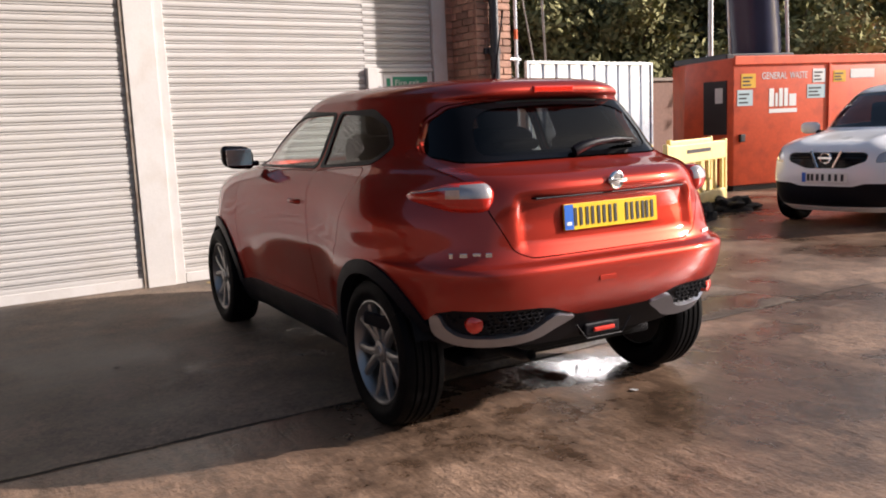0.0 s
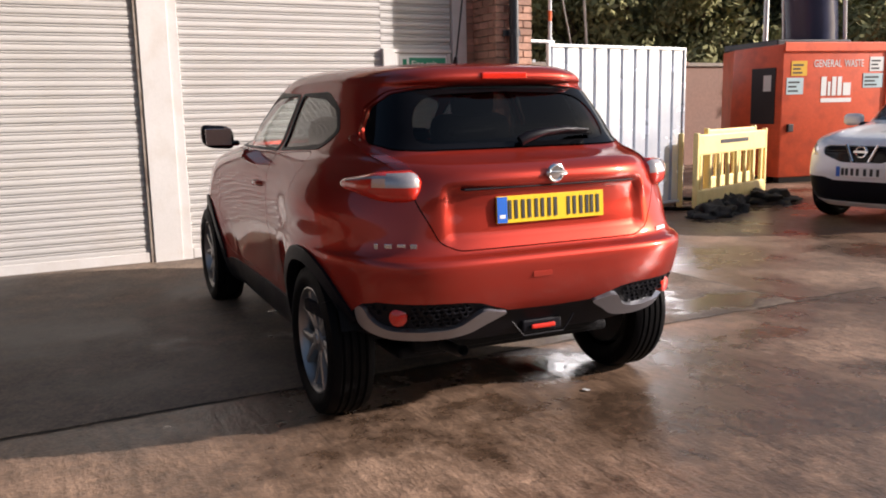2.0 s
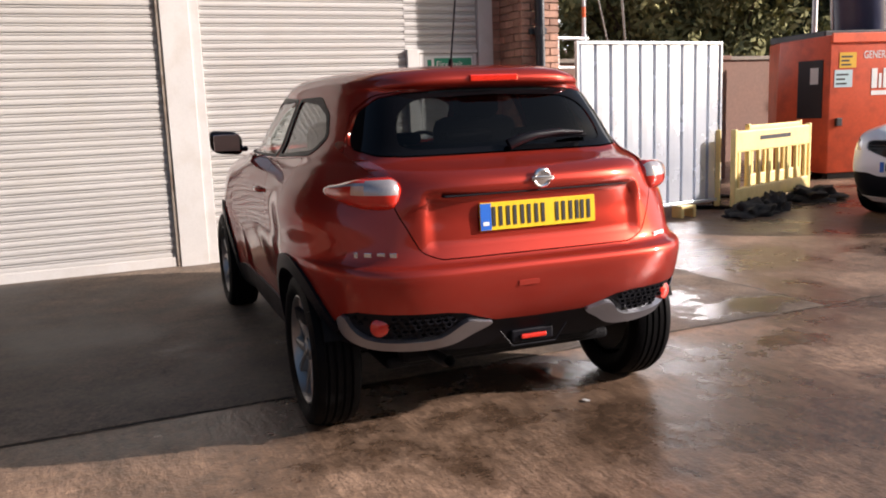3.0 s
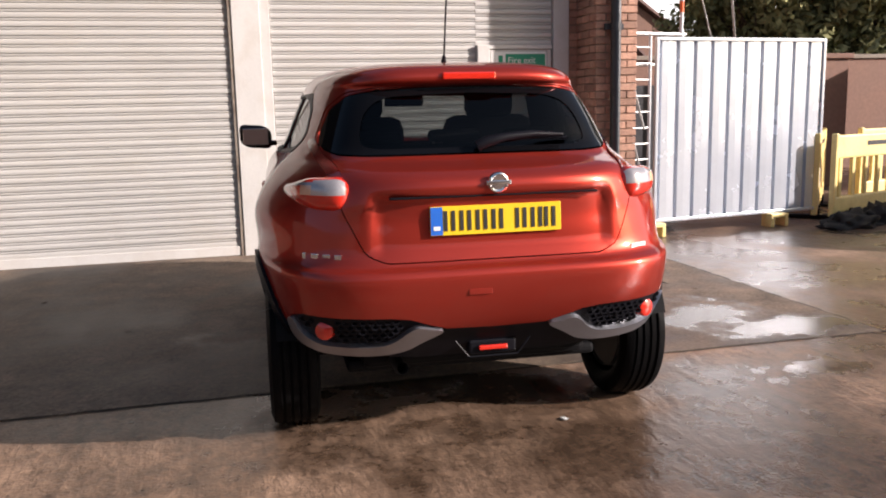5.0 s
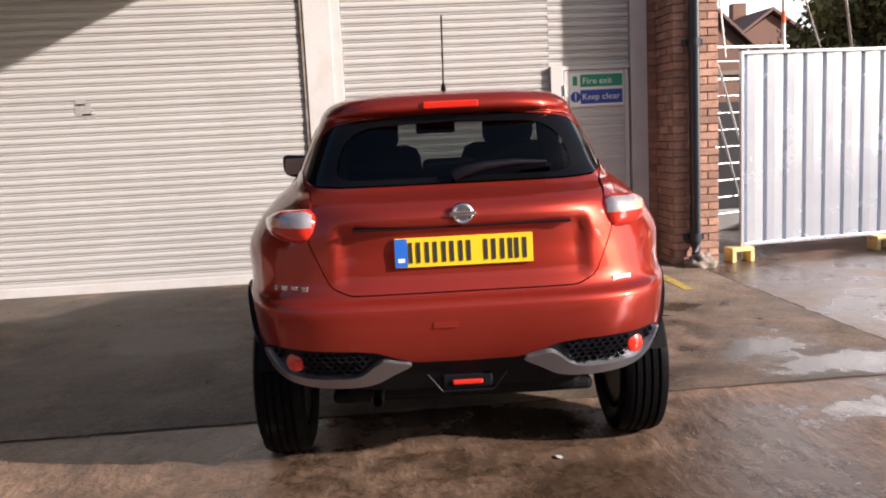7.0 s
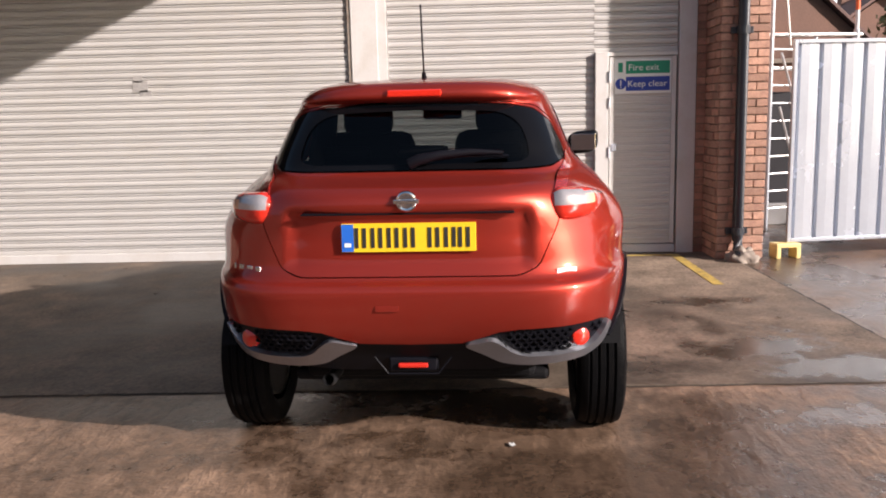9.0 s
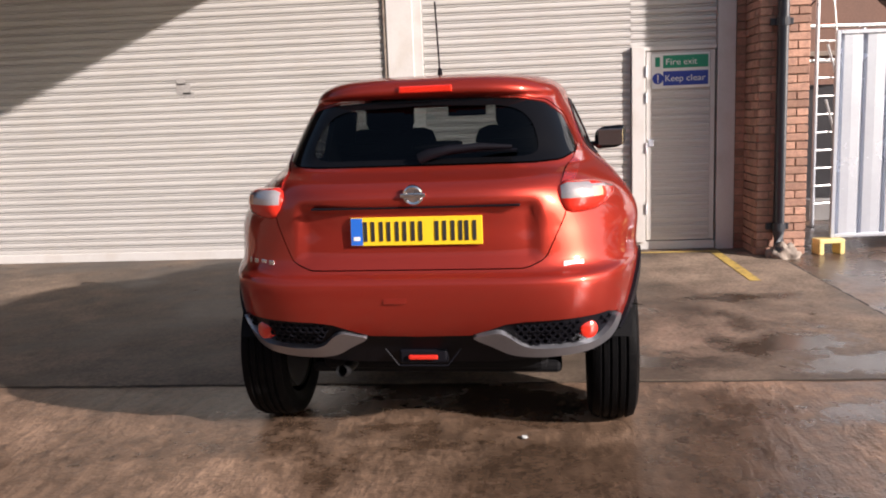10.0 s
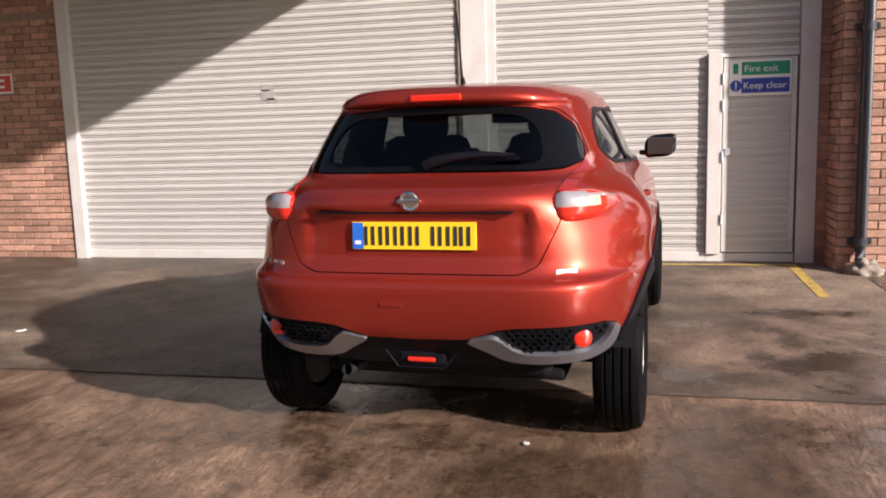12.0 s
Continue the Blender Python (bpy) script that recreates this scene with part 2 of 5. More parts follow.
M["cement"] = material("cement", (0.24, 0.20, 0.165), 0.9, 0, 0.25, 40, 8, 0.5)
M["leaf"] = material("leaf", (0.27, 0.26, 0.12), 0.8, 0, 0.4, 8, 0.6, 0, by_piece=0.35, spec=0.15)
# darker than leaf: the shaded mass of the back trees is put into colour
M["leaf_dark"] = material("leaf_dark", (0.13, 0.145, 0.085), 0.8, 0, 0.4, 8, 0.6, 0, by_piece=0.35, spec=0.15)
M["bark"] = material("bark", (0.09, 0.065, 0.045), 0.9, 0, 0.3, 25, 3, 0.6)
M["roof"] = material("roof_tile", (0.20, 0.125, 0.11), 0.85, 0, 0.2, 12, 1, 0.3)
M["house_wall"] = material("house_brick", (0.21, 0.12, 0.09), 0.9, 0, 0.2, 15, 1, 0.2)
M["chute"] = material("chute_plastic", (0.03, 0.035, 0.075), 0.22, 0, 0.15)
M["far_wall"] = material("far_brick", (0.10, 0.065, 0.05), 0.9, 0, 0.3, 8, 0.6, 0.3)
M["lump_dark"] = material("dark_lump_matt", (0.03, 0.026, 0.022), 0.85, 0, 0.3)
M["orange"] = material("orange_band", (0.75, 0.13, 0.03), 0.5, 0, 0.1)


# ---- building blocks ----
def link_mesh(name, bm, mat, parent=None, label="", smooth=None):
    me = bpy.data.meshes.new(name)
    bm.normal_update()
    if smooth is not None:
        for f in bm.faces:
            f.smooth = True
        for e in bm.edges:
            if len(e.link_faces) == 2 and e.calc_face_angle(0) > radians(smooth):
                e.smooth = False
    bm.to_mesh(me)
    bm.free()
    for mm in (mat if isinstance(mat, (list, tuple)) else [mat]):
        me.materials.append(mm)
    ob = new(name, me)
    if parent:
        ob.parent = parent
    if label:
        ob["label"] = label
    return ob


def part(name, bm, mat, parent, label="", smooth=None):
    return link_mesh(name, bm, mat, parent, label, smooth)


def thing(name, label, category, at=None, group="", kind=""):
    ob = new(name)
    if at is not None:
        ob.matrix_basis = at
    return tagged(ob, label, category, group, kind)


def structure(name, label="", category=""):
    return tagged(new(name), label, category, kind="structure")


def box(bm, lo, hi, bevel=0.0, m=None):
    r = bmesh.ops.create_cube(bm, size=1)
    vs = r["verts"]
    for v in vs:
        v.co = Vector([lo[i] + (v.co[i] + 0.5) * (hi[i] - lo[i]) for i in range(3)])
    if bevel:
        es = list({e for v in vs for e in v.link_edges})
        b = bmesh.ops.bevel(bm, geom=es, offset=bevel, segments=2, profile=0.5, affect="EDGES")
        vs = list({v for f in b["faces"] for v in f.verts} | {v for v in vs if v.is_valid})
    if m is not None:
        for v in vs:
            v.co = m @ v.co
    return vs


def boxes(*items, bevel=0.0):
    bm = bmesh.new()
    for lo, hi in items:
        box(bm, lo, hi, bevel)
    return bm


def tube(bm, pts, radius, sides=10, caps=True, taper=None):
    pts = [Vector(p) for p in pts]
    rings = []
    up = Vector((0, 0, 1))
    for i, p in enumerate(pts):
        d = (pts[min(i + 1, len(pts) - 1)] - pts[max(i - 1, 0)]).normalized()
        a = d.cross(up if abs(d.z) < 0.95 else Vector((1, 0, 0))).normalized()
        b = d.cross(a)
        r = radius if taper is None else radius * taper[i]
        rings.append([bm.verts.new(p + (a * math.cos(t) + b * math.sin(t)) * r) for t in [2 * math.pi * k / sides for k in range(sides)]])
    for r0, r1 in zip(rings, rings[1:]):
        for k in range(sides):
            bm.faces.new((r0[k], r0[(k + 1) % sides], r1[(k + 1) % sides], r1[k]))
    if caps:
        bm.faces.new(rings[0][::-1])
        bm.faces.new(rings[-1])
    return bm


def lathe(bm, profile, steps=48, axis="x"):
    """Turns (radius, along) pairs round the axis; a closed profile gives a ring."""
    rings = []
    for k in range(steps):
        t = 2 * math.pi * k / steps
        ring = []
        for r, a in profile:
            if axis == "x":
                ring.append(bm.verts.new((a, r * math.cos(t), r * math.sin(t))))
            elif axis == "y":
                ring.append(bm.verts.new((r * math.cos(t), a, r * math.sin(t))))
            else:
                ring.append(bm.verts.new((r * math.cos(t), r * math.sin(t), a)))
        rings.append(ring)
    n = len(profile)
    for k in range(steps):
        r0, r1 = rings[k], rings[(k + 1) % steps]
        for i in range(n - 1):
            bm.faces.new((r0[i], r0[i + 1], r1[i + 1], r1[i]))
    return bm


def prism(bm, poly, depth, m=None):
    """A flat polygon of (x, z) pairs, given depth along y from 0 to depth."""
    a = [bm.verts.new((x, 0, z)) for x, z in poly]
    b = [bm.verts.new((x, depth, z)) for x, z in poly]
    bm.faces.new(a)
    bm.faces.new(b[::-1])
    for i in range(len(poly)):
        j = (i + 1) % len(poly)
        bm.faces.new((a[j], a[i], b[i], b[j]))
    bmesh.ops.recalc_face_normals(bm, faces=bm.faces[:])
    if m is not None:
        for v in a + b:
            v.co = m @ v.co
    return bm


def lettering(name, text, size, mat, parent, m, label="", width=None):
    cu = bpy.data.curves.new(name, "FONT")
    cu.body, cu.size, cu.extrude = text, size, 0.001
    cu.resolution_u = 3
    tmp = bpy.data.objects.new("tmp_text", cu)
    scene.collection.objects.link(tmp)
    me = bpy.data.meshes.new_from_object(tmp.evaluated_get(bpy.context.evaluated_depsgraph_get()))
    bpy.data.objects.remove(tmp)
    bpy.data.curves.remove(cu)
    if width and len(me.vertices):
        w = max(v.co.x for v in me.vertices)
        for v in me.vertices:
            v.co.x *= width / w
    me.materials.clear()
    me.materials.append(mat)
    ob = new(name, me)
    ob.parent = parent
    ob.matrix_basis = m
    if label:
        ob["label"] = label
    return ob

# ---- the yard ----
WALL_Y = 8.0           # front of the brickwork beside the shutters
SHUT_Y = 8.035         # face of the roller shutters
bm = bmesh.new()
bmesh.ops.create_grid(bm, x_segments=2, y_segments=2, size=260)
ground = tagged(link_mesh("ground", bm, M["yard"]), "wet brown worn yard surface with puddles, grit and shade coloured in round the car", "ground", kind="structure")

pavement = structure("pavement", "damp grey concrete apron along the shutters with a dark joint and shade coloured in under the car", "pavement")


def slab(x0, x1, y0, y1):
    bm = bmesh.new()
    n = max(2, int((x1 - x0) / 0.12))
    rng = random.Random(int(x0 * 100) + 5)
    front = [bm.verts.new((x0 + (x1 - x0) * i / n, y0 + rng.uniform(-0.012, 0.006), 0.006)) for i in range(n + 1)]
    low = [bm.verts.new((v.co.x, v.co.y - 0.004, -0.05)) for v in front]
    back = [bm.verts.new((v.co.x, y1, 0.006)) for v in front]
    for i in range(n):
        bm.faces.new((front[i], front[i + 1], back[i + 1], back[i]))
        bm.faces.new((low[i], low[i + 1], front[i + 1], front[i]))
    bm.faces.new((front[n], low[n], back[n]))
    return bm


part("slab", slab(-12, 5.33, 3.825, 8.1), M["apron"], pavement)
# recessed joint in front of the slabs and along their end
bm = bmesh.new()
rng = random.Random(3)
n = 160
top = [bm.verts.new((-12 + 17.4 * i / n, 3.828, 0.003)) for i in range(n + 1)]
bot = [bm.verts.new((-12 + 17.4 * i / n, 3.812 + rng.uniform(-0.008, 0.006), 0.003)) for i in range(n + 1)]
for i in range(n):
    bm.faces.new((bot[i], bot[i + 1], top[i + 1], top[i]))
part("joint", bm, M["joint"], pavement, "dirt-filled expansion joint")
bm = bmesh.new()
n = 60
top = [bm.verts.new((5.326, 3.8 + 4.2 * i / n, 0.003)) for i in range(n + 1)]
bot = [bm.verts.new((5.345 + rng.uniform(-0.006, 0.014), 3.8 + 4.2 * i / n, 0.003)) for i in range(n + 1)]
for i in range(n):
    bm.faces.new((top[i], bot[i], bot[i + 1], top[i + 1]))
part("joint", bm, M["joint"], pavement)
# a wandering crack on to the right of the joint
bm = bmesh.new()
prev = None
x, y = 5.34, 3.80
for i in range(60):
    w = rng.uniform(0.006, 0.022)
    a, b = bm.verts.new((x, y - w / 2, 0.0035)), bm.verts.new((x, y + w / 2, 0.0035))
    if prev:
        bm.faces.new((prev[0], a, b, prev[1]))
    prev = (a, b)
    x += 0.08
    y += rng.uniform(-0.022, 0.02)
part("crack", bm, M["joint"], pavement)

# scraps of paper and fallen leaves
def scrap(x, y, z, size, seed, mat, label):
    rng = random.Random(seed)
    bm = bmesh.new()
    n = 5
    grid = [[bm.verts.new(((i - n / 2) / n * size + rng.uniform(-.1, .1) * size, (j - n / 2) / n * size * 0.6 + rng.uniform(-.06, .06) * size, 0.003 + rng.uniform(0, 0.12) * size)) for j in range(n)] for i in range(n)]
    for i in range(n - 1):
        for j in range(n - 1):
            bm.faces.new((grid[i][j], grid[i + 1][j], grid[i + 1][j + 1], grid[i][j + 1]))
    ob = tagged(link_mesh("litter", bm, mat), label, "litter", group="litter on the yard")
    ob.matrix_basis = pose(x, y, z, 0, 0, seed * 47)


scrap(-0.92, 4.68, 0.007, 0.09, 1, M["sign_white"], "crumpled scrap of white paper on the concrete")
scrap(2.97, 3.04, 0.001, 0.055, 6, M["sign_white"], "small crumpled white scrap beside the puddle")
for k, (x, y) in enumerate(((-1.0, 7.3), (-0.55, 7.62), (4.45, 5.9), (4.9, 5.2), (0.9, 5.3), (0.2, 6.4), (1.2, 4.6), (6.2, 6.6), (5.9, 5.4), (6.6, 4.9))):
    scrap(x, y, 0.007 if x < 5.3 else 0.001, 0.05, 11 + k, M["bark"] if k % 2 else M["cement"], "curled brown fallen leaf on the ground" if k % 2 else "pale chip of stone on the ground")

# yellow bay markings in front of the door
marking = structure("road_marking", "worn yellow painted bay lines in front of the door", "road marking")
bm = bmesh.new()
box(bm, (4.79, 6.36, 0.0085), (4.88, 7.80, 0.0095))
part("line", bm, M["line"], marking)
bm = bmesh.new()
box(bm, (2.2, 7.80, 0.0085), (4.88, 7.87, 0.0095))
part("line", bm, M["line"], marking)

# ---- the workshop front ----
TOP = 3.32             # head of the shutter openings
wall = structure("wall_north", "red brick workshop front with painted steel lintel", "wall")
part("backing", boxes(((-9, WALL_Y + 0.02, 0), (-2.87, WALL_Y + 0.3, 4.2)), ((-2.87, WALL_Y + 0.02, TOP), (5.10, WALL_Y + 0.3, 4.2)),
                      ((5.06, WALL_Y + 0.02, 0), (5.18, WALL_Y + 0.3, 4.2)), ((5.165, 7.565, 0), (5.575, WALL_Y + 0.3, 4.2))), M["mortar"], wall, "mortar joints")
part("lintel", boxes(((-2.87, WALL_Y, TOP - 0.02), (5.10, WALL_Y + 0.15, TOP + 0.2)), bevel=0.01), M["white_paint"], wall)
part("return_wall", boxes(((5.30, 8.31, 0), (5.57, 19, 4.2)), ((-9.3, 8.0, 0), (-9.02, 19, 4.2)), ((-9.3, 19, 0), (5.6, 19.25, 4.2))), M["house_wall"], wall)
roof = structure("roof", "flat felt roof of the workshop", "roof")
part("deck", boxes(((-9.4, 7.75, 4.2), (5.75, 19.4, 4.38)), bevel=0.02), M["dark"], roof)
# out of view; added to cast the slanted shadow across the wide shutter
canopy = structure("canopy", "flat canopy added out of view to shade one shutter", "canopy")
bm = bmesh.new()
prism(bm, [(-9.3, 0), (1.80, 0), (1.80, 0.08), (-9.3, 0.08)], 2.8, Matrix.Translation((0, 5.2, 3.5)))
part("deck", bm, M["dark"], canopy)
floor_in = structure("floor", "dark workshop floor behind the shutters", "floor")
part("screed", boxes(((-9, 8.35, 0.0), (5.3, 19, 0.01))), M["dark"], floor_in)

PITCH = 0.0765


def slat_mesh(width):
    """One curved interlocking shutter slat, lying along x from 0 to width."""
    bm = bmesh.new()
    # shallow main curve, a groove, a narrow roll and the hinge groove
    prof = [(-0.0085 * math.sin(math.pi * (0.12 + 0.76 * i / 6)) ** 0.6, 0.045 * i / 6) for i in range(7)]
    prof += [(0.007, 0.0475), (0.007, 0.0500), (-0.005, 0.0525), (-0.0075, 0.0595), (-0.005, 0.0660), (0.010, 0.0690), (0.010, PITCH + 0.001)]
    a = [bm.verts.new((0, y, z)) for y, z in prof]
    b = [bm.verts.new((width, y, z)) for y, z in prof]
    for i in range(len(prof) - 1):
        f = bm.faces.new((a[i], b[i], b[i + 1], a[i + 1]))
        f.smooth = i < 6
    bmesh.ops.recalc_face_normals(bm, faces=bm.faces[:])
    me = bpy.data.meshes.new("slat")
    bm.to_mesh(me)
    bm.free()
    me.materials.append(M["shutter"])
    return me


def stack_slats(parent, x0, x1, z0, z1, y, seed):
    me = slat_mesh(x1 - x0)
    rng = random.Random(seed)
    n = int((z1 - z0) / PITCH)
    for i in range(n):
        ob = new("slat", me)
        ob.parent = parent
        ob.matrix_basis = pose(x0, y + rng.uniform(-0.002, 0.002), z0 + i * PITCH, rng.uniform(-0.6, 0.6), 0, 0)


def roller_shutter(label, x0, x1):
    s = thing("roller_shutter", label, "roller shutter", group="roller shutters")
    stack_slats(s, x0, x1, 0.10, TOP, SHUT_Y, int(x1 * 10) + 40)
    part("bottom_rail", boxes(((x0, SHUT_Y - 0.02, 0.008), (x1, SHUT_Y + 0.03, 0.10)), bevel=0.006), M["white_paint"], s)
    return s


shut_a = roller_shutter("closed cream-white steel roller shutter, wide and weathered", -2.72, 1.672)
# grey scuffs on the wide shutter
for x, z, w, h in ((-0.43, 1.845, 0.045, 0.035), (-0.41, 1.770, 0.075, 0.055), (-0.36, 1.705, 0.060, 0.028)):
    part("scuff", boxes(((x - w, SHUT_Y - 0.0094, z - h), (x + w, SHUT_Y - 0.0060, z + h))), M["scuff"], shut_a, "dull grey scuff mark")
shut_b = roller_shutter("closed cream-white steel roller shutter with a wicket door", 2.06, 4.07)
# above the wicket door the slats run on to the guide
stack_slats(shut_b, 4.07, 4.88, 1.985, TOP, SHUT_Y, 77)
part("threshold", boxes(((4.07, SHUT_Y - 0.02, 0.008), (4.88, SHUT_Y + 0.03, 0.09)), bevel=0.005), M["white_paint"], shut_b)

trim_post = tagged(link_mesh("trim_post", boxes(((1.705, 7.995, 0), (1.965, 8.2, TOP)), ((1.965, 8.01, 0), (2.055, 8.2, TOP)), bevel=0.005), M["white_paint"]),
                   "white painted steel post between two roller shutters", "post", kind="structure")
tagged(link_mesh("trim_channel", boxes(((1.672, 8.005, 0), (1.703, 8.15, TOP)), bevel=0.003), M["guide"]), "dark rusty shutter guide channel", "channel", kind="structure")
tagged(link_mesh("trim_left", boxes(((-2.865, 7.975, 0), (-2.72, 8.2, TOP)), bevel=0.006), M["white_paint"]), "white painted shutter guide", "channel", kind="structure")
tagged(link_mesh("trim_right", boxes(((4.885, 7.985, 0), (5.055, 8.2, TOP)), bevel=0.006), M["white_paint"]), "white painted shutter guide beside the brick pier", "channel", kind="structure")

door = tagged(new("door_1"), "closed white ribbed wicket door with safety signs", "door", kind="structure")
part("door_post", boxes(((4.075, SHUT_Y - 0.055, 0.085), (4.205, SHUT_Y + 0.03, 1.985)), bevel=0.006), M["white_paint"], door)
part("door_header", boxes(((4.207, SHUT_Y - 0.03, 1.945), (4.88, SHUT_Y + 0.03, 1.983)), bevel=0.004), M["white_paint"], door)
leaf = part("door_leaf", boxes(((4.215, SHUT_Y - 0.012, 0.10), (4.87, SHUT_Y + 0.02, 1.94)), bevel=0.003), M["white_paint"], door)
part("stile", boxes(((4.218, SHUT_Y - 0.03, 0.105), (4.262, SHUT_Y - 0.012, 1.935)), bevel=0.003), M["white_paint"], door)
part("stile", boxes(((4.822, SHUT_Y - 0.03, 0.105), (4.866, SHUT_Y - 0.012, 1.935)), bevel=0.003), M["white_paint"], door)
stack_slats(door, 4.262, 4.822, 0.13, 1.92, SHUT_Y - 0.012, 9)
for z in (0.42, 1.02, 1.50, 1.75):
    bm = bmesh.new()
    tube(bm, [(4.211, SHUT_Y - 0.06, z - 0.05), (4.211, SHUT_Y - 0.06, z + 0.05)], 0.011, 8)
    part("hinge", bm, M["steel"], door)
part("latch", boxes(((4.235, SHUT_Y - 0.045, 1.03), (4.285, SHUT_Y - 0.03, 1.10)), bevel=0.004), M["steel"], door)

sy = SHUT_Y - 0.034
sign = thing("safety_sign", "white door sign with green and blue safety panels", "sign")
part("board", boxes(((4.268, sy, 1.585), (4.815, sy + 0.005, 1.915)), bevel=0.001), M["sign_white"], sign)
part("green_panel", boxes(((4.375, sy - 0.003, 1.775), (4.80, sy, 1.895))), M["sign_green"], sign)
part("blue_panel", boxes(((4.375, sy - 0.003, 1.61), (4.80, sy, 1.745))), M["sign_blue"], sign)
bm = bmesh.new()
lathe(bm, [(0.0005, -0.003), (0.052, -0.003), (0.052, 0.0)], 28, "y")
d = part("disc", bm, M["sign_blue"], sign)
d.matrix_basis = pose(4.325, sy, 1.678)
part("mark", boxes(((4.320, sy - 0.005, 1.66), (4.331, sy - 0.0035, 1.715)), ((4.320, sy - 0.005, 1.64), (4.331, sy - 0.0035, 1.651))), M["sign_white"], sign)
part("pictogram", boxes(((4.30, sy - 0.002, 1.79), (4.345, sy, 1.88))), M["sign_green"], sign)
lettering("lettering", "Fire", 0.085, M["sign_white"], sign, pose(4.395, sy - 0.0045, 1.805, 90, 0, 0), width=0.145)
lettering("lettering", "exit", 0.085, M["sign_white"], sign, pose(4.565, sy - 0.0045, 1.805, 90, 0, 0), width=0.13)
lettering("lettering", "Keep", 0.085, M["sign_white"], sign, pose(4.390, sy - 0.0045, 1.65, 90, 0, 0), width=0.175)
lettering("lettering", "clear", 0.085, M["sign_white"], sign, pose(4.592, sy - 0.0045, 1.65, 90, 0, 0), width=0.183)

red_sign = thing("wall_sign", "small red and white notice on the brick wall", "sign")
part("board", boxes(((-4.15, WALL_Y - 0.012, 1.90), (-3.50, WALL_Y - 0.004, 2.12)), bevel=0.001), M["sign_white"], red_sign)
part("panel", boxes(((-4.13, WALL_Y - 0.015, 1.92), (-3.52, WALL_Y - 0.012, 2.10))), M["sign_red"], red_sign)
part("print", boxes(((-4.05, WALL_Y - 0.017, 2.03), (-3.60, WALL_Y - 0.015, 2.06)), ((-4.05, WALL_Y - 0.017, 1.96), (-3.60, WALL_Y - 0.015, 1.99))), M["sign_white"], red_sign)

pipe = thing("downpipe", "dark blue-black cast downpipe on the brick pier", "downpipe")
bm = bmesh.new()
tube(bm, [(5.335, 7.485, 4.3), (5.335, 7.485, 0.22), (5.335, 7.46, 0.12), (5.335, 7.38, 0.05)], 0.05, 16)
part("pipe", bm, M["pipe"], pipe, smooth=50)
for z in (0.28, 2.12, 3.6):
    bm = bmesh.new()
    tube(bm, [(5.335, 7.485, z - 0.035), (5.335, 7.485, z + 0.035)], 0.060, 16)
    box(bm, (5.235, 7.515, z - 0.03), (5.435, 7.547, z + 0.03), 0.004)
    part("bracket", bm, M["pipe"], pipe)
bm = bmesh.new()
bmesh.ops.create_icosphere(bm, subdivisions=4, radius=1)
for v in bm.verts:
    q = noise.noise(v.co * 2.2) * 0.35 + noise.noise(v.co * 6) * 0.12
    v.co = Vector((5.36 + v.co.x * 0.15 * (1 + q), 7.42 + v.co.y * 0.11 * (1 + q), max(-0.02, v.co.z * 0.13 * (1 + q))))
haunch = tagged(link_mesh("cement_haunch", bm, M["cement"], smooth=60), "rough pale cement lump round the foot of the downpipe", "cement")

# ---- steel hoarding panel, barriers, scaffold ----
def hoarding(at, length, z0, z1):
    h = thing("hoarding_panel", "tall galvanised corrugated steel hoarding panel in a tube frame", "fence panel", at)
    bm = bmesh.new()
    n = 10
    step = (length - 0.06) / n
    prof = [(0.03, 0.0)]
    for i in range(n):
        x = 0.03 + i * step
        prof += [(x + step * 0.02, 0.004), (x + step * 0.05, 0.045), (x + step * 0.20, 0.045), (x + step * 0.225, 0.0), (x + step * 0.60, -0.003), (x + step * 0.98, 0.0)]
    a = [bm.verts.new((x, y, z0 + 0.03)) for x, y in prof]
    b = [bm.verts.new((x, y, z1 - 0.03)) for x, y in prof]
    for i in range(len(prof) - 1):
        bm.faces.new((a[i], a[i + 1], b[i + 1], b[i]))
    part("sheet", bm, M["steel"], h)
    for lo, hi in (((0, -0.02, z0), (0.035, 0.02, z1)), ((length - 0.035, -0.02, z0), (length, 0.02, z1)), ((0.036, -0.02, z0), (length - 0.036, 0.02, z0 + 0.035)), ((0.036, -0.02, z1 - 0.035), (length - 0.036, 0.02, z1))):
        part("frame_tube", boxes((lo, hi), bevel=0.006), M["steel"], h)
    for x in (-0.02, length * 0.72):
        part("foot", boxes(((x - 0.12, -0.10, 0.0), (x - 0.075, 0.06, 0.105)), ((x + 0.075, -0.10, 0.0), (x + 0.12, 0.06, 0.105)), ((x - 0.12, -0.10, 0.105), (x + 0.12, 0.06, 0.145)), bevel=0.008), M["yellow"], h, "yellow steel foot")
    return h


hoarding(pose(5.84, 7.62, 0, 0, 0, 7.0), 2.22, 0.146, 2.03)


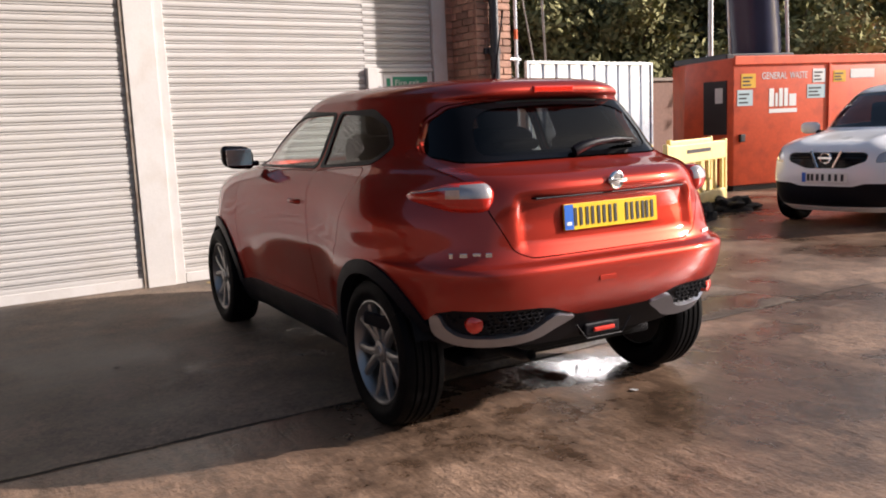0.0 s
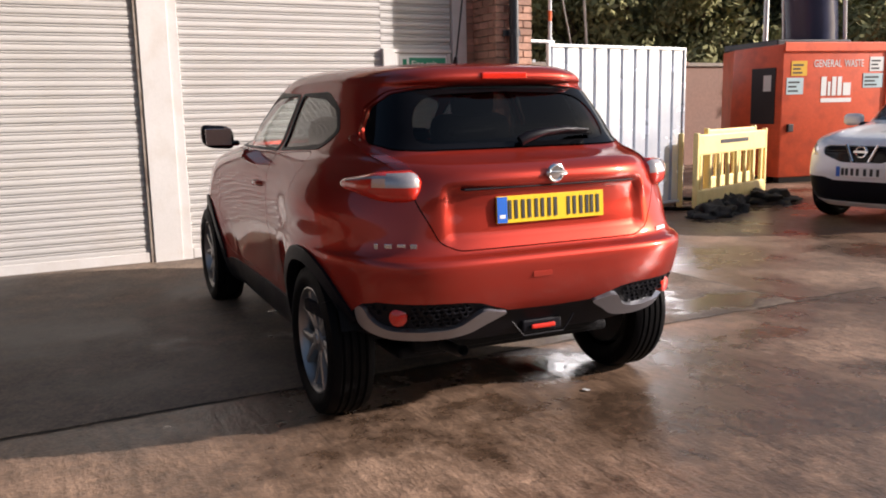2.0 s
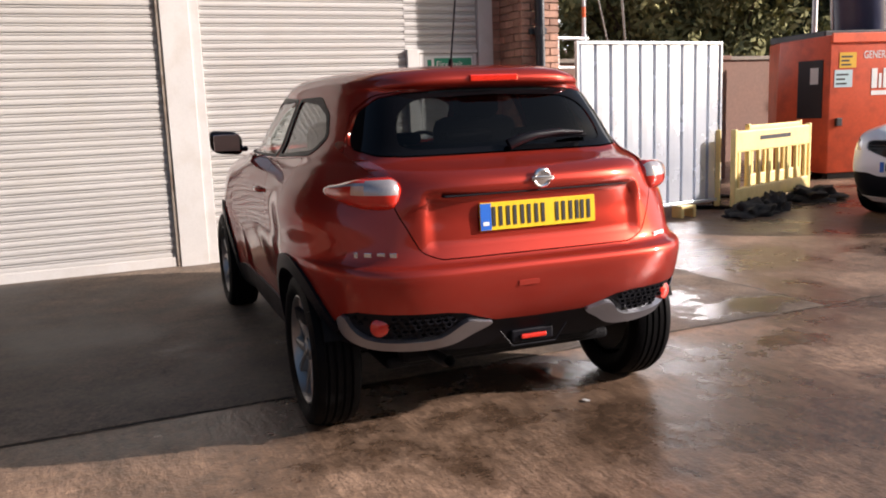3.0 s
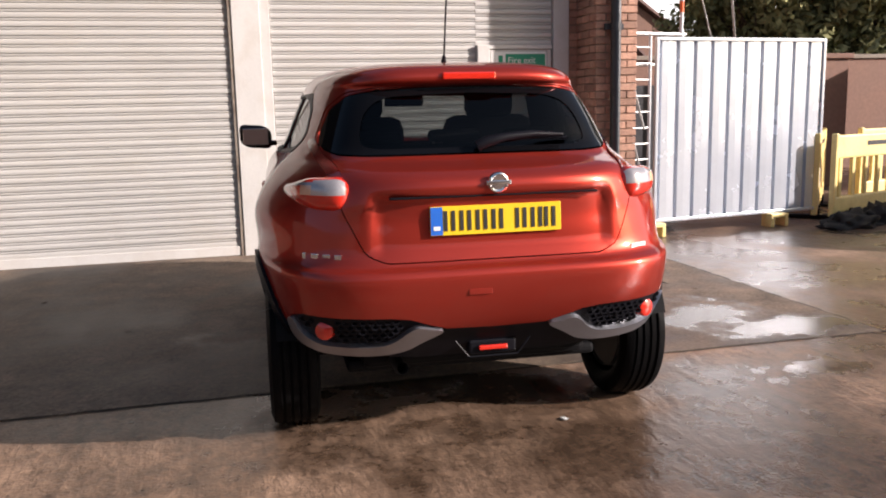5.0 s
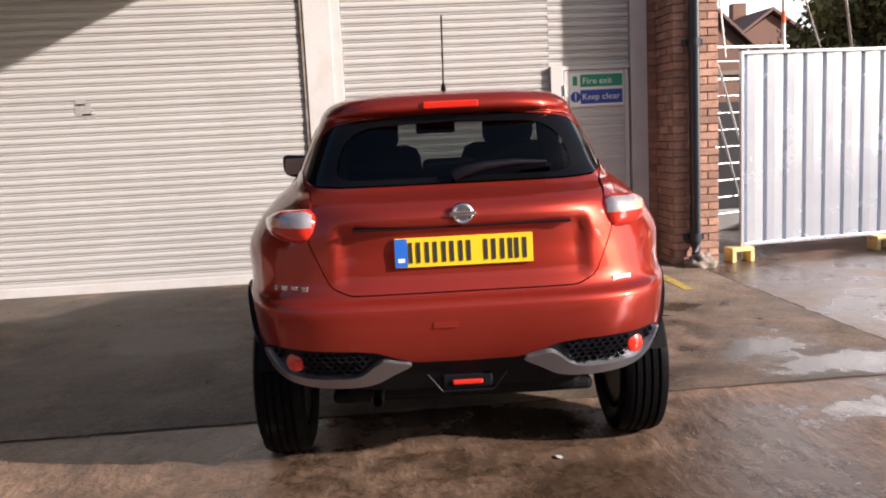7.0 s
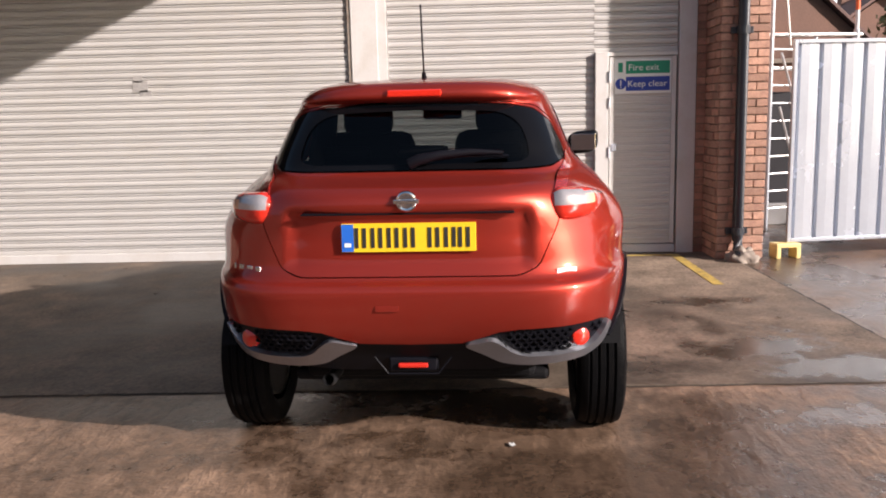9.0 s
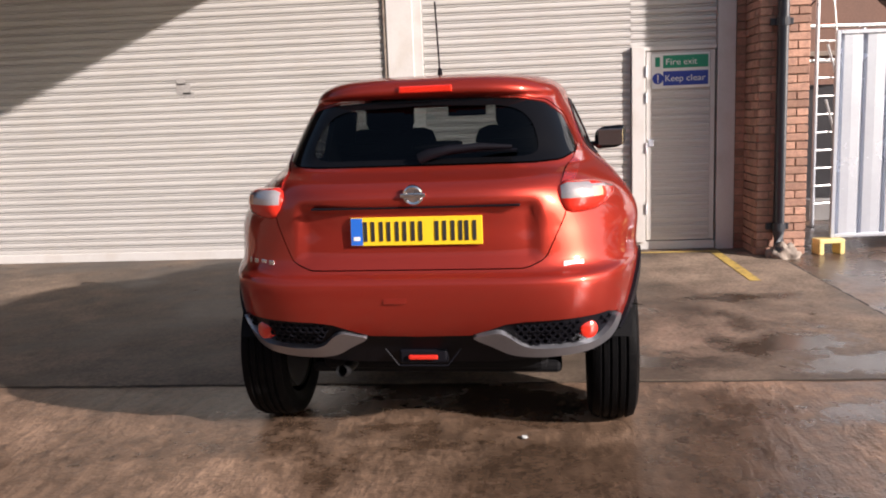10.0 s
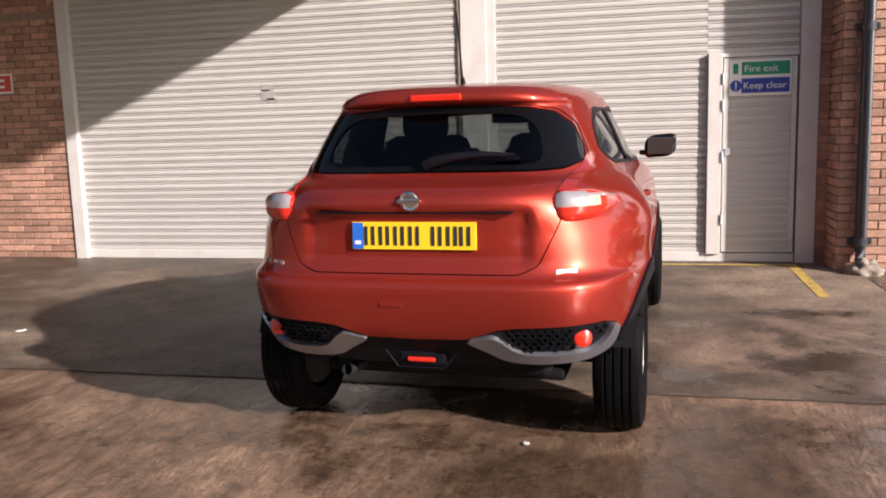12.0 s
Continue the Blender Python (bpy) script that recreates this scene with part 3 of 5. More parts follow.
def barrier(label, a, b, mat, lean=0.0):
    a, b = Vector((*a, 0)), Vector((*b, 0))
    ln = (b - a).length
    h = thing("safety_barrier", label, "barrier", Matrix.Translation(a) @ Matrix.Rotation(math.atan2(b.y - a.y, b.x - a.x), 4, "Z") @ Matrix.Rotation(radians(lean), 4, "X"), group="plastic barriers")
    part("top_rail", boxes(((0.04, -0.03, 0.72), (ln - 0.04, 0.03, 0.98)), bevel=0.02), mat, h)
    part("slot", boxes(((ln * 0.3, -0.034, 0.85), (ln * 0.7, -0.03, 0.90))), M["dark"], h)
    part("bottom_rail", boxes(((0.04, -0.03, 0.12), (ln - 0.04, 0.03, 0.30)), bevel=0.02), mat, h)
    for x in (0.0, ln - 0.06):
        part("end_post", boxes(((x, -0.035, 0.08), (x + 0.06, 0.035, 1.0)), bevel=0.015), mat, h)
    n = 8
    for i in range(n):
        x = 0.13 + i * (ln - 0.26) / (n - 1)
        part("upright", boxes(((x - 0.03, -0.022, 0.29), (x + 0.03, 0.022, 0.73)), bevel=0.012), mat, h)
    for x in (0.35, ln - 0.35):
        bm = bmesh.new()
        box(bm, (x - 0.035, -0.30, 0.0), (x + 0.035, 0.30, 0.05), 0.015)
        box(bm, (x - 0.03, -0.05, 0.05), (x + 0.03, 0.05, 0.16), 0.01)
        part("foot", bm, M["black_plastic"], h, "black rubber foot")
    return h


barrier("yellow plastic pedestrian barrier standing on black feet", (8.05, 7.68), (9.98, 8.36), M["yellow"])
barrier("yellow plastic pedestrian barrier folded behind another one", (7.98, 7.86), (9.2, 9.3), M["yellow"])
barrier("sun-bleached yellow plastic barrier against the container", (9.5, 9.0), (11.0, 9.5), M["yellow"])


# dark lumps put where shade and a hose darken the barrier feet
def dark_lump(x, y, r, h, seed):
    bm = bmesh.new()
    bmesh.ops.create_icosphere(bm, subdivisions=4, radius=1)
    for v in bm.verts:
        q = noise.noise(v.co * 2.5 + Vector((seed, 0, 0))) * 0.55 + noise.noise(v.co * 7) * 0.2
        s = 1 + q
        v.co = Vector((x + v.co.x * r * s, y + v.co.y * r * 0.6 * s, max(-0.02, v.co.z * h * s)))
    return tagged(link_mesh("sandbag", bm, M["lump_dark"], smooth=60), "dark lump standing in for shade and hose by the barrier feet", "sandbag", group="sandbags")


dark_lump(8.1, 7.42, 0.32, 0.16, 1)
dark_lump(8.55, 7.55, 0.24, 0.2, 4)
dark_lump(9.75, 8.05, 0.45, 0.18, 7)

scaffold = thing("scaffold_tower", "galvanised scaffold tower with rungs, braces and orange bands", "scaffold")
for p, q, r in (((7.43, 9.9, 0), (7.43, 9.9, 3.7), 0.024), ((6.27, 9.40, 0), (6.27, 9.40, 3.4), 0.022), ((6.85, 9.64, 0), (6.85, 9.64, 2.2), 0.022)):
    bm = bmesh.new()
    tube(bm, [p, q], r, 10)
    part("standard", bm, M["steel"], scaffold)
for p, q, r in (((5.6, 9.3, 2.22), (7.5, 9.92, 2.24), 0.024), ((5.6, 9.3, 1.85), (7.45, 9.9, 1.85), 0.02), ((7.5, 9.9, 3.4), (8.5, 10.8, 2.0), 0.012), ((8.6, 10.8, 4.0), (9.46, 11.75, 2.0), 0.018), ((6.38, 9.40, 2.02), (6.72, 9.52, 1.05), 0.014), ((6.38, 9.40, 1.42), (6.72, 9.52, 0.35), 0.014), ((6.36, 9.38, 3.1), (6.50, 9.46, 2.1), 0.012)):
    bm = bmesh.new()
    tube(bm, [p, q], r, 8)
    part("brace", bm, M["pole_steel"], scaffold)
for i in range(10):
    bm = bmesh.new()
    z = 0.26 + i * 0.20
    tube(bm, [(6.27, 9.40, z), (6.85, 9.64, z)], 0.011, 8)
    part("rung", bm, M["pole_steel"], scaffold)
bm = bmesh.new()
tube(bm, [(7.43, 9.9, 2.52), (7.43, 9.9, 2.66)], 0.026, 10)
part("band", bm, M["orange"], scaffold, "orange tape band")
bm = bmesh.new()
tube(bm, [(6.3, 9.535, 2.228), (6.5, 9.60, 2.23)], 0.026, 10)
part("band", bm, M["orange"], scaffold, "orange tape band")
bm = bmesh.new()
tube(bm, [(7.43, 9.9, 2.17), (7.43, 9.9, 2.30)], 0.034, 10)
part("coupler", bm, M["steel"], scaffold)

# the tall panel is added as a dark ground behind the rungs
rung_backdrop = thing("stacked_scrap", "dark backdrop panel and low pale stack behind the scaffold", "scrap")
part("panel", boxes(((6.05, 10.1, 0), (7.6, 10.18, 1.6)), bevel=0.01), M["dark"], rung_backdrop)
part("panel", boxes(((6.05, 9.90, 0), (7.2, 10.02, 0.26)), bevel=0.01), M["pole_steel"], rung_backdrop)

# ---- back wall, container, chute ----
back_wall = structure("wall_back", "weathered buff brick boundary wall with a coping", "wall")
part("masonry", boxes(((5.65, 14.0, 0), (30, 14.25, 2.12)), bevel=0.01), M["house_wall"], back_wall)
part("coping", boxes(((5.65, 13.95, 2.122), (30, 14.30, 2.2)), bevel=0.01), M["cement"], back_wall)
pier_b = tagged(link_mesh("gate_pier", boxes(((9.9, 11.2, 0), (11.1, 11.9, 1.98)), ((9.85, 11.15, 1.982), (11.15, 11.95, 2.06)), bevel=0.012), M["house_wall"]), "buff brick gate pier with a flat coping", "pier", kind="structure")

skip = thing("waste_container", "large red steel waste container with white lettering and stickers", "container", pose(11.95, 9.85, 0, 0, 0, -12))
LEN, DEP, HGT = 5.6, 2.3, 2.27
bm = bmesh.new()
base = [(0, 0), (LEN, 0), (LEN, DEP), (0.4, DEP), (-0.24, 1.09)]
lo_v = [bm.verts.new((x, y, 0.1)) for x, y in base]
hi_v = [bm.verts.new((x + (0.07 if x < -0.1 else 0), y, HGT - (0.03 if x < -0.1 else 0))) for x, y in base]
bm.faces.new(lo_v[::-1])
bm.faces.new(hi_v)
for i in range(5):
    j = (i + 1) % 5
    bm.faces.new((lo_v[i], lo_v[j], hi_v[j], hi_v[i]))
bmesh.ops.recalc_face_normals(bm, faces=bm.faces[:])
bmesh.ops.bevel(bm, geom=bm.edges[:], offset=0.025, segments=2, affect="EDGES", profile=0.5)
part("body", bm, M["red_skip"], skip, smooth=40)
part("skid", boxes(((0.1, 0.1, 0), (LEN - 0.1, 0.25, 0.105)), ((0.1, DEP - 0.5, 0), (LEN - 0.1, DEP - 0.3, 0.105))), M["dark"], skip)
part("top_rail", boxes(((0.02, -0.03, HGT - 0.12), (LEN, 0.0, HGT + 0.03)), bevel=0.01), M["red_skip"], skip)
for x in (2.04, 4.1):
    part("rib", boxes(((x, -0.03, 0.12), (x + 0.06, -0.001, HGT - 0.122)), bevel=0.008), M["red_skip"], skip)
part("lid", boxes(((0.15, 0.35, HGT - 0.02), (1.6, DEP - 0.4, HGT + 0.10)), bevel=0.02), M["dark"], skip)
lettering("lettering", "GENERAL", 0.17, M["sign_white"], skip, pose(0.60, -0.004, 1.90, 90, 0, 0), width=0.54)
lettering("lettering", "WASTE", 0.17, M["sign_white"], skip, pose(1.20, -0.004, 1.90, 90, 0, 0), width=0.38)
for x0, x1, z1 in ((0.76, 0.86, 1.74), (0.89, 0.94, 1.66), (0.97, 1.05, 1.74), (1.08, 1.16, 1.74), (1.19, 1.34, 1.64)):
    part("logo_block", boxes(((x0, -0.006, 1.43), (x1, -0.002, z1))), M["sign_white"], skip, "white block of the logo")
part("print", boxes(((0.76, -0.006, 1.32), (1.36, -0.002, 1.39))), M["sign_white"], skip)
part("sticker", boxes(((0.17, -0.006, 1.76), (0.47, -0.002, 2.0))), M["sticker_yellow"], skip, "yellow warning sticker")
part("sticker", boxes(((0.09, -0.006, 1.46), (0.41, -0.002, 1.73))), M["sticker_blue"], skip, "pale grey notice")
part("sticker", boxes(((1.70, -0.006, 1.82), (1.98, -0.002, 2.06))), M["sign_white"], skip, "white notice with yellow print")
part("sticker", boxes(((1.58, -0.0065, 1.55), (1.98, -0.0022, 1.79))), M["sticker_blue"], skip, "pale blue notice")
part("sticker", boxes(((2.16, -0.006, 1.82), (2.44, -0.002, 2.02))), M["sticker_yellow"], skip, "yellow warning sticker")
part("sticker", boxes(((2.55, -0.006, 1.88), (3.1, -0.002, 2.04))), M["sign_white"], skip, "white notice")
for x0, x1, z0, z1 in ((0.17, 0.47, 1.76, 2.0), (0.09, 0.41, 1.46, 1.73), (1.70, 1.98, 1.82, 2.06), (1.58, 1.98, 1.55, 1.79), (2.16, 2.44, 1.82, 2.02)):
    for k in range(3):
        w = (x1 - x0) * (0.80, 0.62, 0.72)[k]
        z = z1 - (z1 - z0) * (0.26 + 0.26 * k)
        part("print_bar", boxes(((x0 + 0.03, -0.0085, z - 0.018), (x0 + 0.03 + w - 0.04, -0.0066, z + 0.010))), M["ink"], skip)
part("catch", boxes(((0.12, -0.06, 0.85), (0.22, -0.002, 0.98)), bevel=0.01), M["dark"], skip)
face_turn = math.degrees(math.atan2(1.09, -0.24)) + 180
hatch = part("hatch", boxes(((-0.62, -0.016, 0.98), (-0.12, 0.0, 1.90)), bevel=0.004), M["dark"], skip, "dark inspection hatch")
hatch.matrix_basis = pose(0.0, 0.0, 0, 0, 0, face_turn)
note = part("notice", boxes(((-0.36, -0.022, 1.52), (-0.20, -0.016, 1.78))), M["sign_white"], skip, "white notice")
note.matrix_basis = pose(0.0, 0.0, 0, 0, 0, face_turn)

chute = thing("loader_arm", "dark navy curved hopper standing behind the container", "hopper")
bm = bmesh.new()
tube(bm, [(13.5, 10.6, 1.6), (13.45, 10.6, 2.6), (13.35, 10.6, 3.4), (13.2, 10.55, 4.3)], 0.46, 24)
part("drum", bm, M["chute"], chute, smooth=50)
for o in (-0.5, 0.5):
    bm = bmesh.new()
    tube(bm, [(13.5 + o * 0.7, 10.5 - o * 0.7, 1.6), (13.2 + o * 0.7, 10.4 - o * 0.7, 4.3)], 0.03, 8)
    part("stay", bm, M["pole_steel"], chute)
post = thing("lamp_post", "slim pale steel post behind the boundary wall", "post")
bm = bmesh.new()
tube(bm, [(14.0, 12.1, 0), (14.0, 12.1, 6)], 0.05, 12)
part("shaft", bm, M["pole_steel"], post, smooth=50)

# ---- trees and houses behind ----
def tree(x, y, height, spread, seed, mat, label):
    rng = random.Random(seed)
    t = thing("tree", label, "tree", pose(x, y, 0), group="trees behind the yard")
    bm = bmesh.new()
    tube(bm, [(0, 0, 0), (rng.uniform(-.2, .2), 0, height * 0.3), (rng.uniform(-.4, .4), rng.uniform(-.3, .3), height * 0.75)], 0.22, 10, taper=[1, 0.75, 0.25])
    tips = []
    for i in range(14):
        z = height * rng.uniform(0.18, 0.6)
        a = rng.uniform(0, 6.28)
        e = Vector((math.cos(a) * spread * rng.uniform(0.5, 0.95), math.sin(a) * spread * rng.uniform(0.5, 0.95), z + height * rng.uniform(0.1, 0.35)))
        mid = Vector((e.x * 0.45, e.y * 0.45, z + (e.z - z) * 0.35))
        tube(bm, [(0, 0, z), mid, e], 0.07, 6, taper=[1, 0.7, 0.25])
        tips += [e, mid]
    part("trunk", bm, M["bark"], t, smooth=60)
    rs = np.random.RandomState(seed)
    clumps, per = (120, 170) if mat == M["leaf_dark"] else (95, 160)
    base = np.array([tuple(rng.choice(tips)) for i in range(clumps)])
    base += rs.normal(0, 1, (clumps, 3)) * (spread * 0.28, spread * 0.28, height * 0.16)
    base[:, 2] = np.clip(base[:, 2], height * 0.12, height)
    size = rs.uniform(0.35, 0.85, clumps)
    d = rs.normal(0, 1, (clumps * per, 3)) * (1, 1, 0.8)
    d /= np.linalg.norm(d, axis=1)[:, None]
    p = np.repeat(base, per, 0) + d * (np.repeat(size, per) * rs.uniform(0.35, 1.0, clumps * per))[:, None]
    nn = d + rs.uniform(-0.8, 0.8, d.shape)
    nn[:, 2] += 0.3
    a = np.cross(nn, rs.normal(0, 1, d.shape))
    a /= np.linalg.norm(a, axis=1)[:, None]
    b = np.cross(nn, a)
    b /= np.linalg.norm(b, axis=1)[:, None]
    s = rs.uniform(0.045, 0.105, len(p))[:, None]
    quads = np.stack([p + a * s * 1.5, p + b * s * 0.6, p - a * s * 1.3, p - b * s * 0.6], 1).reshape(-1, 3)
    me = bpy.data.meshes.new("crown")
    me.from_pydata(quads.tolist(), [], np.arange(len(quads)).reshape(-1, 4).tolist())
    me.materials.append(mat)
    crown = new("crown", me)
    crown.parent = t
    return t


for x, y, h, sp, mat in ((14.6, 18.6, 6.0, 2.0, "leaf"), (16.9, 17.5, 5.2, 2.2, "leaf"), (18.5, 18.5, 8.5, 3.0, "leaf_dark"), (22.0, 17.5, 9.0, 3.2, "leaf_dark"), (20.5, 14.6, 5.5, 2.2, "leaf"), (25.0, 14.5, 7.5, 3.0, "leaf"),
                         (28.0, 20.0, 10, 3.6, "leaf_dark"), (24.5, 24.0, 10, 3.6, "leaf_dark"), (19.0, 24.0, 9.5, 3.4, "leaf_dark"), (30.0, 13.0, 8.5, 3.2, "leaf_dark"),
                         (21.0, 20.5, 9.0, 3.4, "leaf_dark"), (25.5, 19.0, 9.5, 3.4, "leaf_dark"), (29.0, 16.5, 9.0, 3.4, "leaf_dark")):
    tree(x, y, h, sp, int(x * 7 + y), M[mat], "broad green tree with yellowing leaves behind the wall" if mat == "leaf" else "dense dark green tree behind the wall")


def house(at, w, d, eaves, ridge):
    h = thing("house", "red brick house with a steep tiled gable roof", "house", at, group="houses behind the yard")
    bm = bmesh.new()
    prism(bm, [(0, 0), (w, 0), (w, eaves), (w / 2, ridge - 0.15), (0, eaves)], d)
    part("wall", bm, M["house_wall"], h)
    for sgn in (0, 1):
        bm = bmesh.new()
        x0, x1 = (-0.3, w / 2) if sgn == 0 else (w + 0.3, w / 2)
        prism(bm, [(x0, eaves - 0.2), (x1, ridge), (x1, ridge + 0.14), (x0, eaves - 0.06)], d + 0.5, Matrix.Translation((0, -0.25, 0)))
        part("roof", bm, M["roof"], h)
    for x in (w * 0.2, w * 0.62):
        wn_ = part("window", boxes(((x, -0.03, eaves - 1.4), (x + 1.1, 0.02, eaves - 0.3)), bevel=0.01), M["white_paint"], h, "white framed window")
        part("pane", boxes(((x + 0.08, -0.04, eaves - 1.32), (x + 0.51, -0.03, eaves - 0.38)), ((x + 0.59, -0.04, eaves - 1.32), (x + 1.02, -0.03, eaves - 0.38))), M["gloss_black"], wn_)
    bm = bmesh.new()
    box(bm, (w * 0.45, d * 0.4, ridge - 0.4), (w * 0.55, d * 0.4 + 0.5, ridge + 0.8), 0.02)
    part("chimney", bm, M["house_wall"], h)
    return h


house(pose(12.2, 33, 0, 0, 0, 0), 6.4, 8, 3.4, 6.4)
house(pose(17.2, 37, 0, 0, 0, 0), 6.8, 8, 3.6, 6.0)

# unseen plain walls added to close the yard behind the camera
close = structure("wall_south", "plain brick walls added out of view across the yard", "wall")
part("masonry", boxes(((-30, -19.5, 0), (34, -19, 4.5))), M["house_wall"], close)
# darker brick, chosen to cut the light bounced on to the red car
part("masonry", boxes(((-14.5, -19, 0), (-14, 19, 4.6))), M["far_wall"], close)

# ---- glowing backdrop for the bright hazy sky low over the far houses ----
def haze_backdrop(radius, a0, a1, top):
    bm = bmesh.new()
    n = 28
    lo, hi = [], []
    for i in range(n + 1):
        a = radians(a0 + (a1 - a0) * i / n)
        lo.append(bm.verts.new((radius * math.sin(a), radius * math.cos(a), -0.5)))
        hi.append(bm.verts.new((radius * math.sin(a), radius * math.cos(a), top)))
    for i in range(n):
        bm.faces.new((lo[i], lo[i + 1], hi[i + 1], hi[i]))
    m = bpy.data.materials.new("sky_haze")
    m.use_nodes = True
    b = m.node_tree.nodes["Principled BSDF"]
    b.inputs["Base Color"].default_value = (0.0, 0.0, 0.0, 1)
    b.inputs["Roughness"].default_value = 1.0
    b.inputs["Emission Color"].default_value = (1.0, 0.95, 0.96, 1)
    b.inputs["Emission Strength"].default_value = 1.0
    return tagged(link_mesh("backdrop", bm, m), "glowing backdrop of pale hazy sky over the houses", "sky", kind="structure")


# carried round to the right so that wet ground there reflects its glow
haze_backdrop(150.0, -35.0, 105.0, 60.0)

# ---- cars: one smooth lofted shell, from which panels, panes and trim are cut ----
def spline(knots, n):
    """n values along a smooth curve through evenly spaced knots."""
    k = np.asarray(knots, float)
    t = np.linspace(0, len(k) - 1, n)
    i = np.clip(t.astype(int), 0, len(k) - 2)
    u = t - i
    d = np.zeros_like(k)
    dl = np.diff(k)
    for j in range(1, len(k) - 1):
        d[j] = 0 if dl[j - 1] * dl[j] <= 0 else 2 * dl[j - 1] * dl[j] / (dl[j - 1] + dl[j])
    d[0], d[-1] = dl[0], dl[-1]
    return (2 * u**3 - 3 * u**2 + 1) * k[i] + (u**3 - 2 * u**2 + u) * d[i] + (-2 * u**3 + 3 * u**2) * k[i + 1] + (u**3 - u**2) * d[i + 1]


def even(points, n):
    """n points spaced evenly along a polyline."""
    s = np.concatenate([[0], np.cumsum(np.linalg.norm(np.diff(points, axis=0), axis=1))])
    t = np.linspace(0, s[-1], n)
    return np.stack([np.interp(t, s, points[:, k]) for k in range(points.shape[1])], 1)


def shell(levels, mid, levels_n, around_n, shape):
    """levels: columns height, half width, rear, front, squareness of the rear and of the front. Gives a grid of points, [level, round, xyz]."""
    cols = np.stack([spline(c, 600) for c in levels], 1)
    # even spacing along the profile of height and rear
    key = np.stack([cols[:, 0], cols[:, 2], cols[:, 1]], 1)
    s = np.concatenate([[0], np.cumsum(np.linalg.norm(np.diff(key, axis=0), axis=1))])
    cols = np.stack([np.interp(np.linspace(0, s[-1], levels_n), s, cols[:, k]) for k in range(cols.shape[1])], 1)
    th = np.linspace(0, np.pi / 2, 500)
    rows = []
    for z, w, r, f, nr, nf in cols:
        back = np.stack([w * np.sin(th) ** (2 / nr), mid - (mid - r) * np.cos(th) ** (2 / nr)], 1)
        fore = np.stack([w * np.cos(th) ** (2 / nf), mid + (f - mid) * np.sin(th) ** (2 / nf)], 1)
        half = even(np.concatenate([back, fore[1:]]), around_n)
        rows.append(np.stack([half[:, 0], half[:, 1], np.full(around_n, z)], 1))
    return shape(np.array(rows))


def step(a, b, v):
    t = np.clip((v - a) / (b - a), 0, 1)
    return t * t * (3 - 2 * t)


def loop(points, n=6, closed=True):
    """A smooth closed outline through the points."""
    p = [np.array(q, float) for q in points]
    out = []
    for i in range(len(p)):
        a, b, c, d = p[i - 1], p[i], p[(i + 1) % len(p)], p[(i + 2) % len(p)]
        for k in range(n):
            u = k / n
            out.append(0.5 * (2 * b + (c - a) * u + (2 * a - 5 * b + 4 * c - d) * u * u + (3 * b - a - 3 * c + d) * u**3))
    return out


def rounded(points, r=0.03, n=5):
    """A polygon with straight sides and rounded corners."""
    p = [np.array(q, float) for q in points]
    out = []
    for i in range(len(p)):
        a, b, c = p[i - 1], p[i], p[(i + 1) % len(p)]
        la, lc = np.linalg.norm(a - b), np.linalg.norm(c - b)
        q0, q1 = b + (a - b) / la * min(r, la * 0.48), b + (c - b) / lc * min(r, lc * 0.48)
        for k in range(n):
            u = k / (n - 1)
            out.append((1 - u) ** 2 * q0 + 2 * u * (1 - u) * b + u * u * q1)
    return out


def circle(cx, cy, r, n=36, a0=0, a1=360):
    return [np.array((cx + r * math.cos(radians(a0 + (a1 - a0) * k / n)), cy + r * math.sin(radians(a0 + (a1 - a0) * k / n)))) for k in range(n + (0 if a1 - a0 == 360 else 1))]


def inside(poly, x, y):
    hit = False
    j = len(poly) - 1
    for i in range(len(poly)):
        xi, yi = poly[i]
        xj, yj = poly[j]
        if (yi > y) != (yj > y) and x < (xj - xi) * (y - yi) / (yj - yi) + xi:
            hit = not hit
        j = i
    return hit


class Shell:
    """The half shell of a car (x >= 0) as a grid; panels are cut from it along outlines seen from the side or from an end."""

    def __init__(self, grid):
        self.g = grid
        nv, nu = grid.shape[:2]
        self.verts = grid.reshape(-1, 3)
        idx = np.arange(nv * nu).reshape(nv, nu)
        self.quads = np.stack([idx[:-1, :-1], idx[:-1, 1:], idx[1:, 1:], idx[1:, :-1]], -1).reshape(-1, 4)
        self.mid = self.verts[self.quads].mean(1)
        a = self.verts[self.quads[:, 2]] - self.verts[self.quads[:, 0]]
        b = self.verts[self.quads[:, 3]] - self.verts[self.quads[:, 1]]
        nn = np.cross(a, b)
        self.nrm = nn / np.maximum(1e-9, np.linalg.norm(nn, axis=1))[:, None]

    def at_rear(self, x, z):
        """The depth and the turn (degrees) of the rear skin at a place seen from behind."""
        k = np.flatnonzero((self.nrm[:, 1] < -0.1) & (self.mid[:, 1] < 1.0))
        q = k[np.argmin((self.mid[k, 0] - abs(x)) ** 2 + (self.mid[k, 2] - z) ** 2)]
        n = self.nrm[q]
        turn = math.degrees(math.atan2(n[0], -n[1]))
        return self.mid[q, 1], turn if x > 0 else -turn

    def mesh(self, keep):
        q = self.quads[keep]
        used, inv = np.unique(q, return_inverse=True)
        inv = inv.reshape(q.shape)
        bm = bmesh.new()
        vs = [bm.verts.new(self.verts[i]) for i in used]
        for f in inv:
            k = list(dict.fromkeys(f))
            if len(k) > 2:
                try:
                    bm.faces.new([vs[i] for i in k])
                except ValueError:
                    pass
        bmesh.ops.remove_doubles(bm, verts=bm.verts[:], dist=0.0004)
        return bm


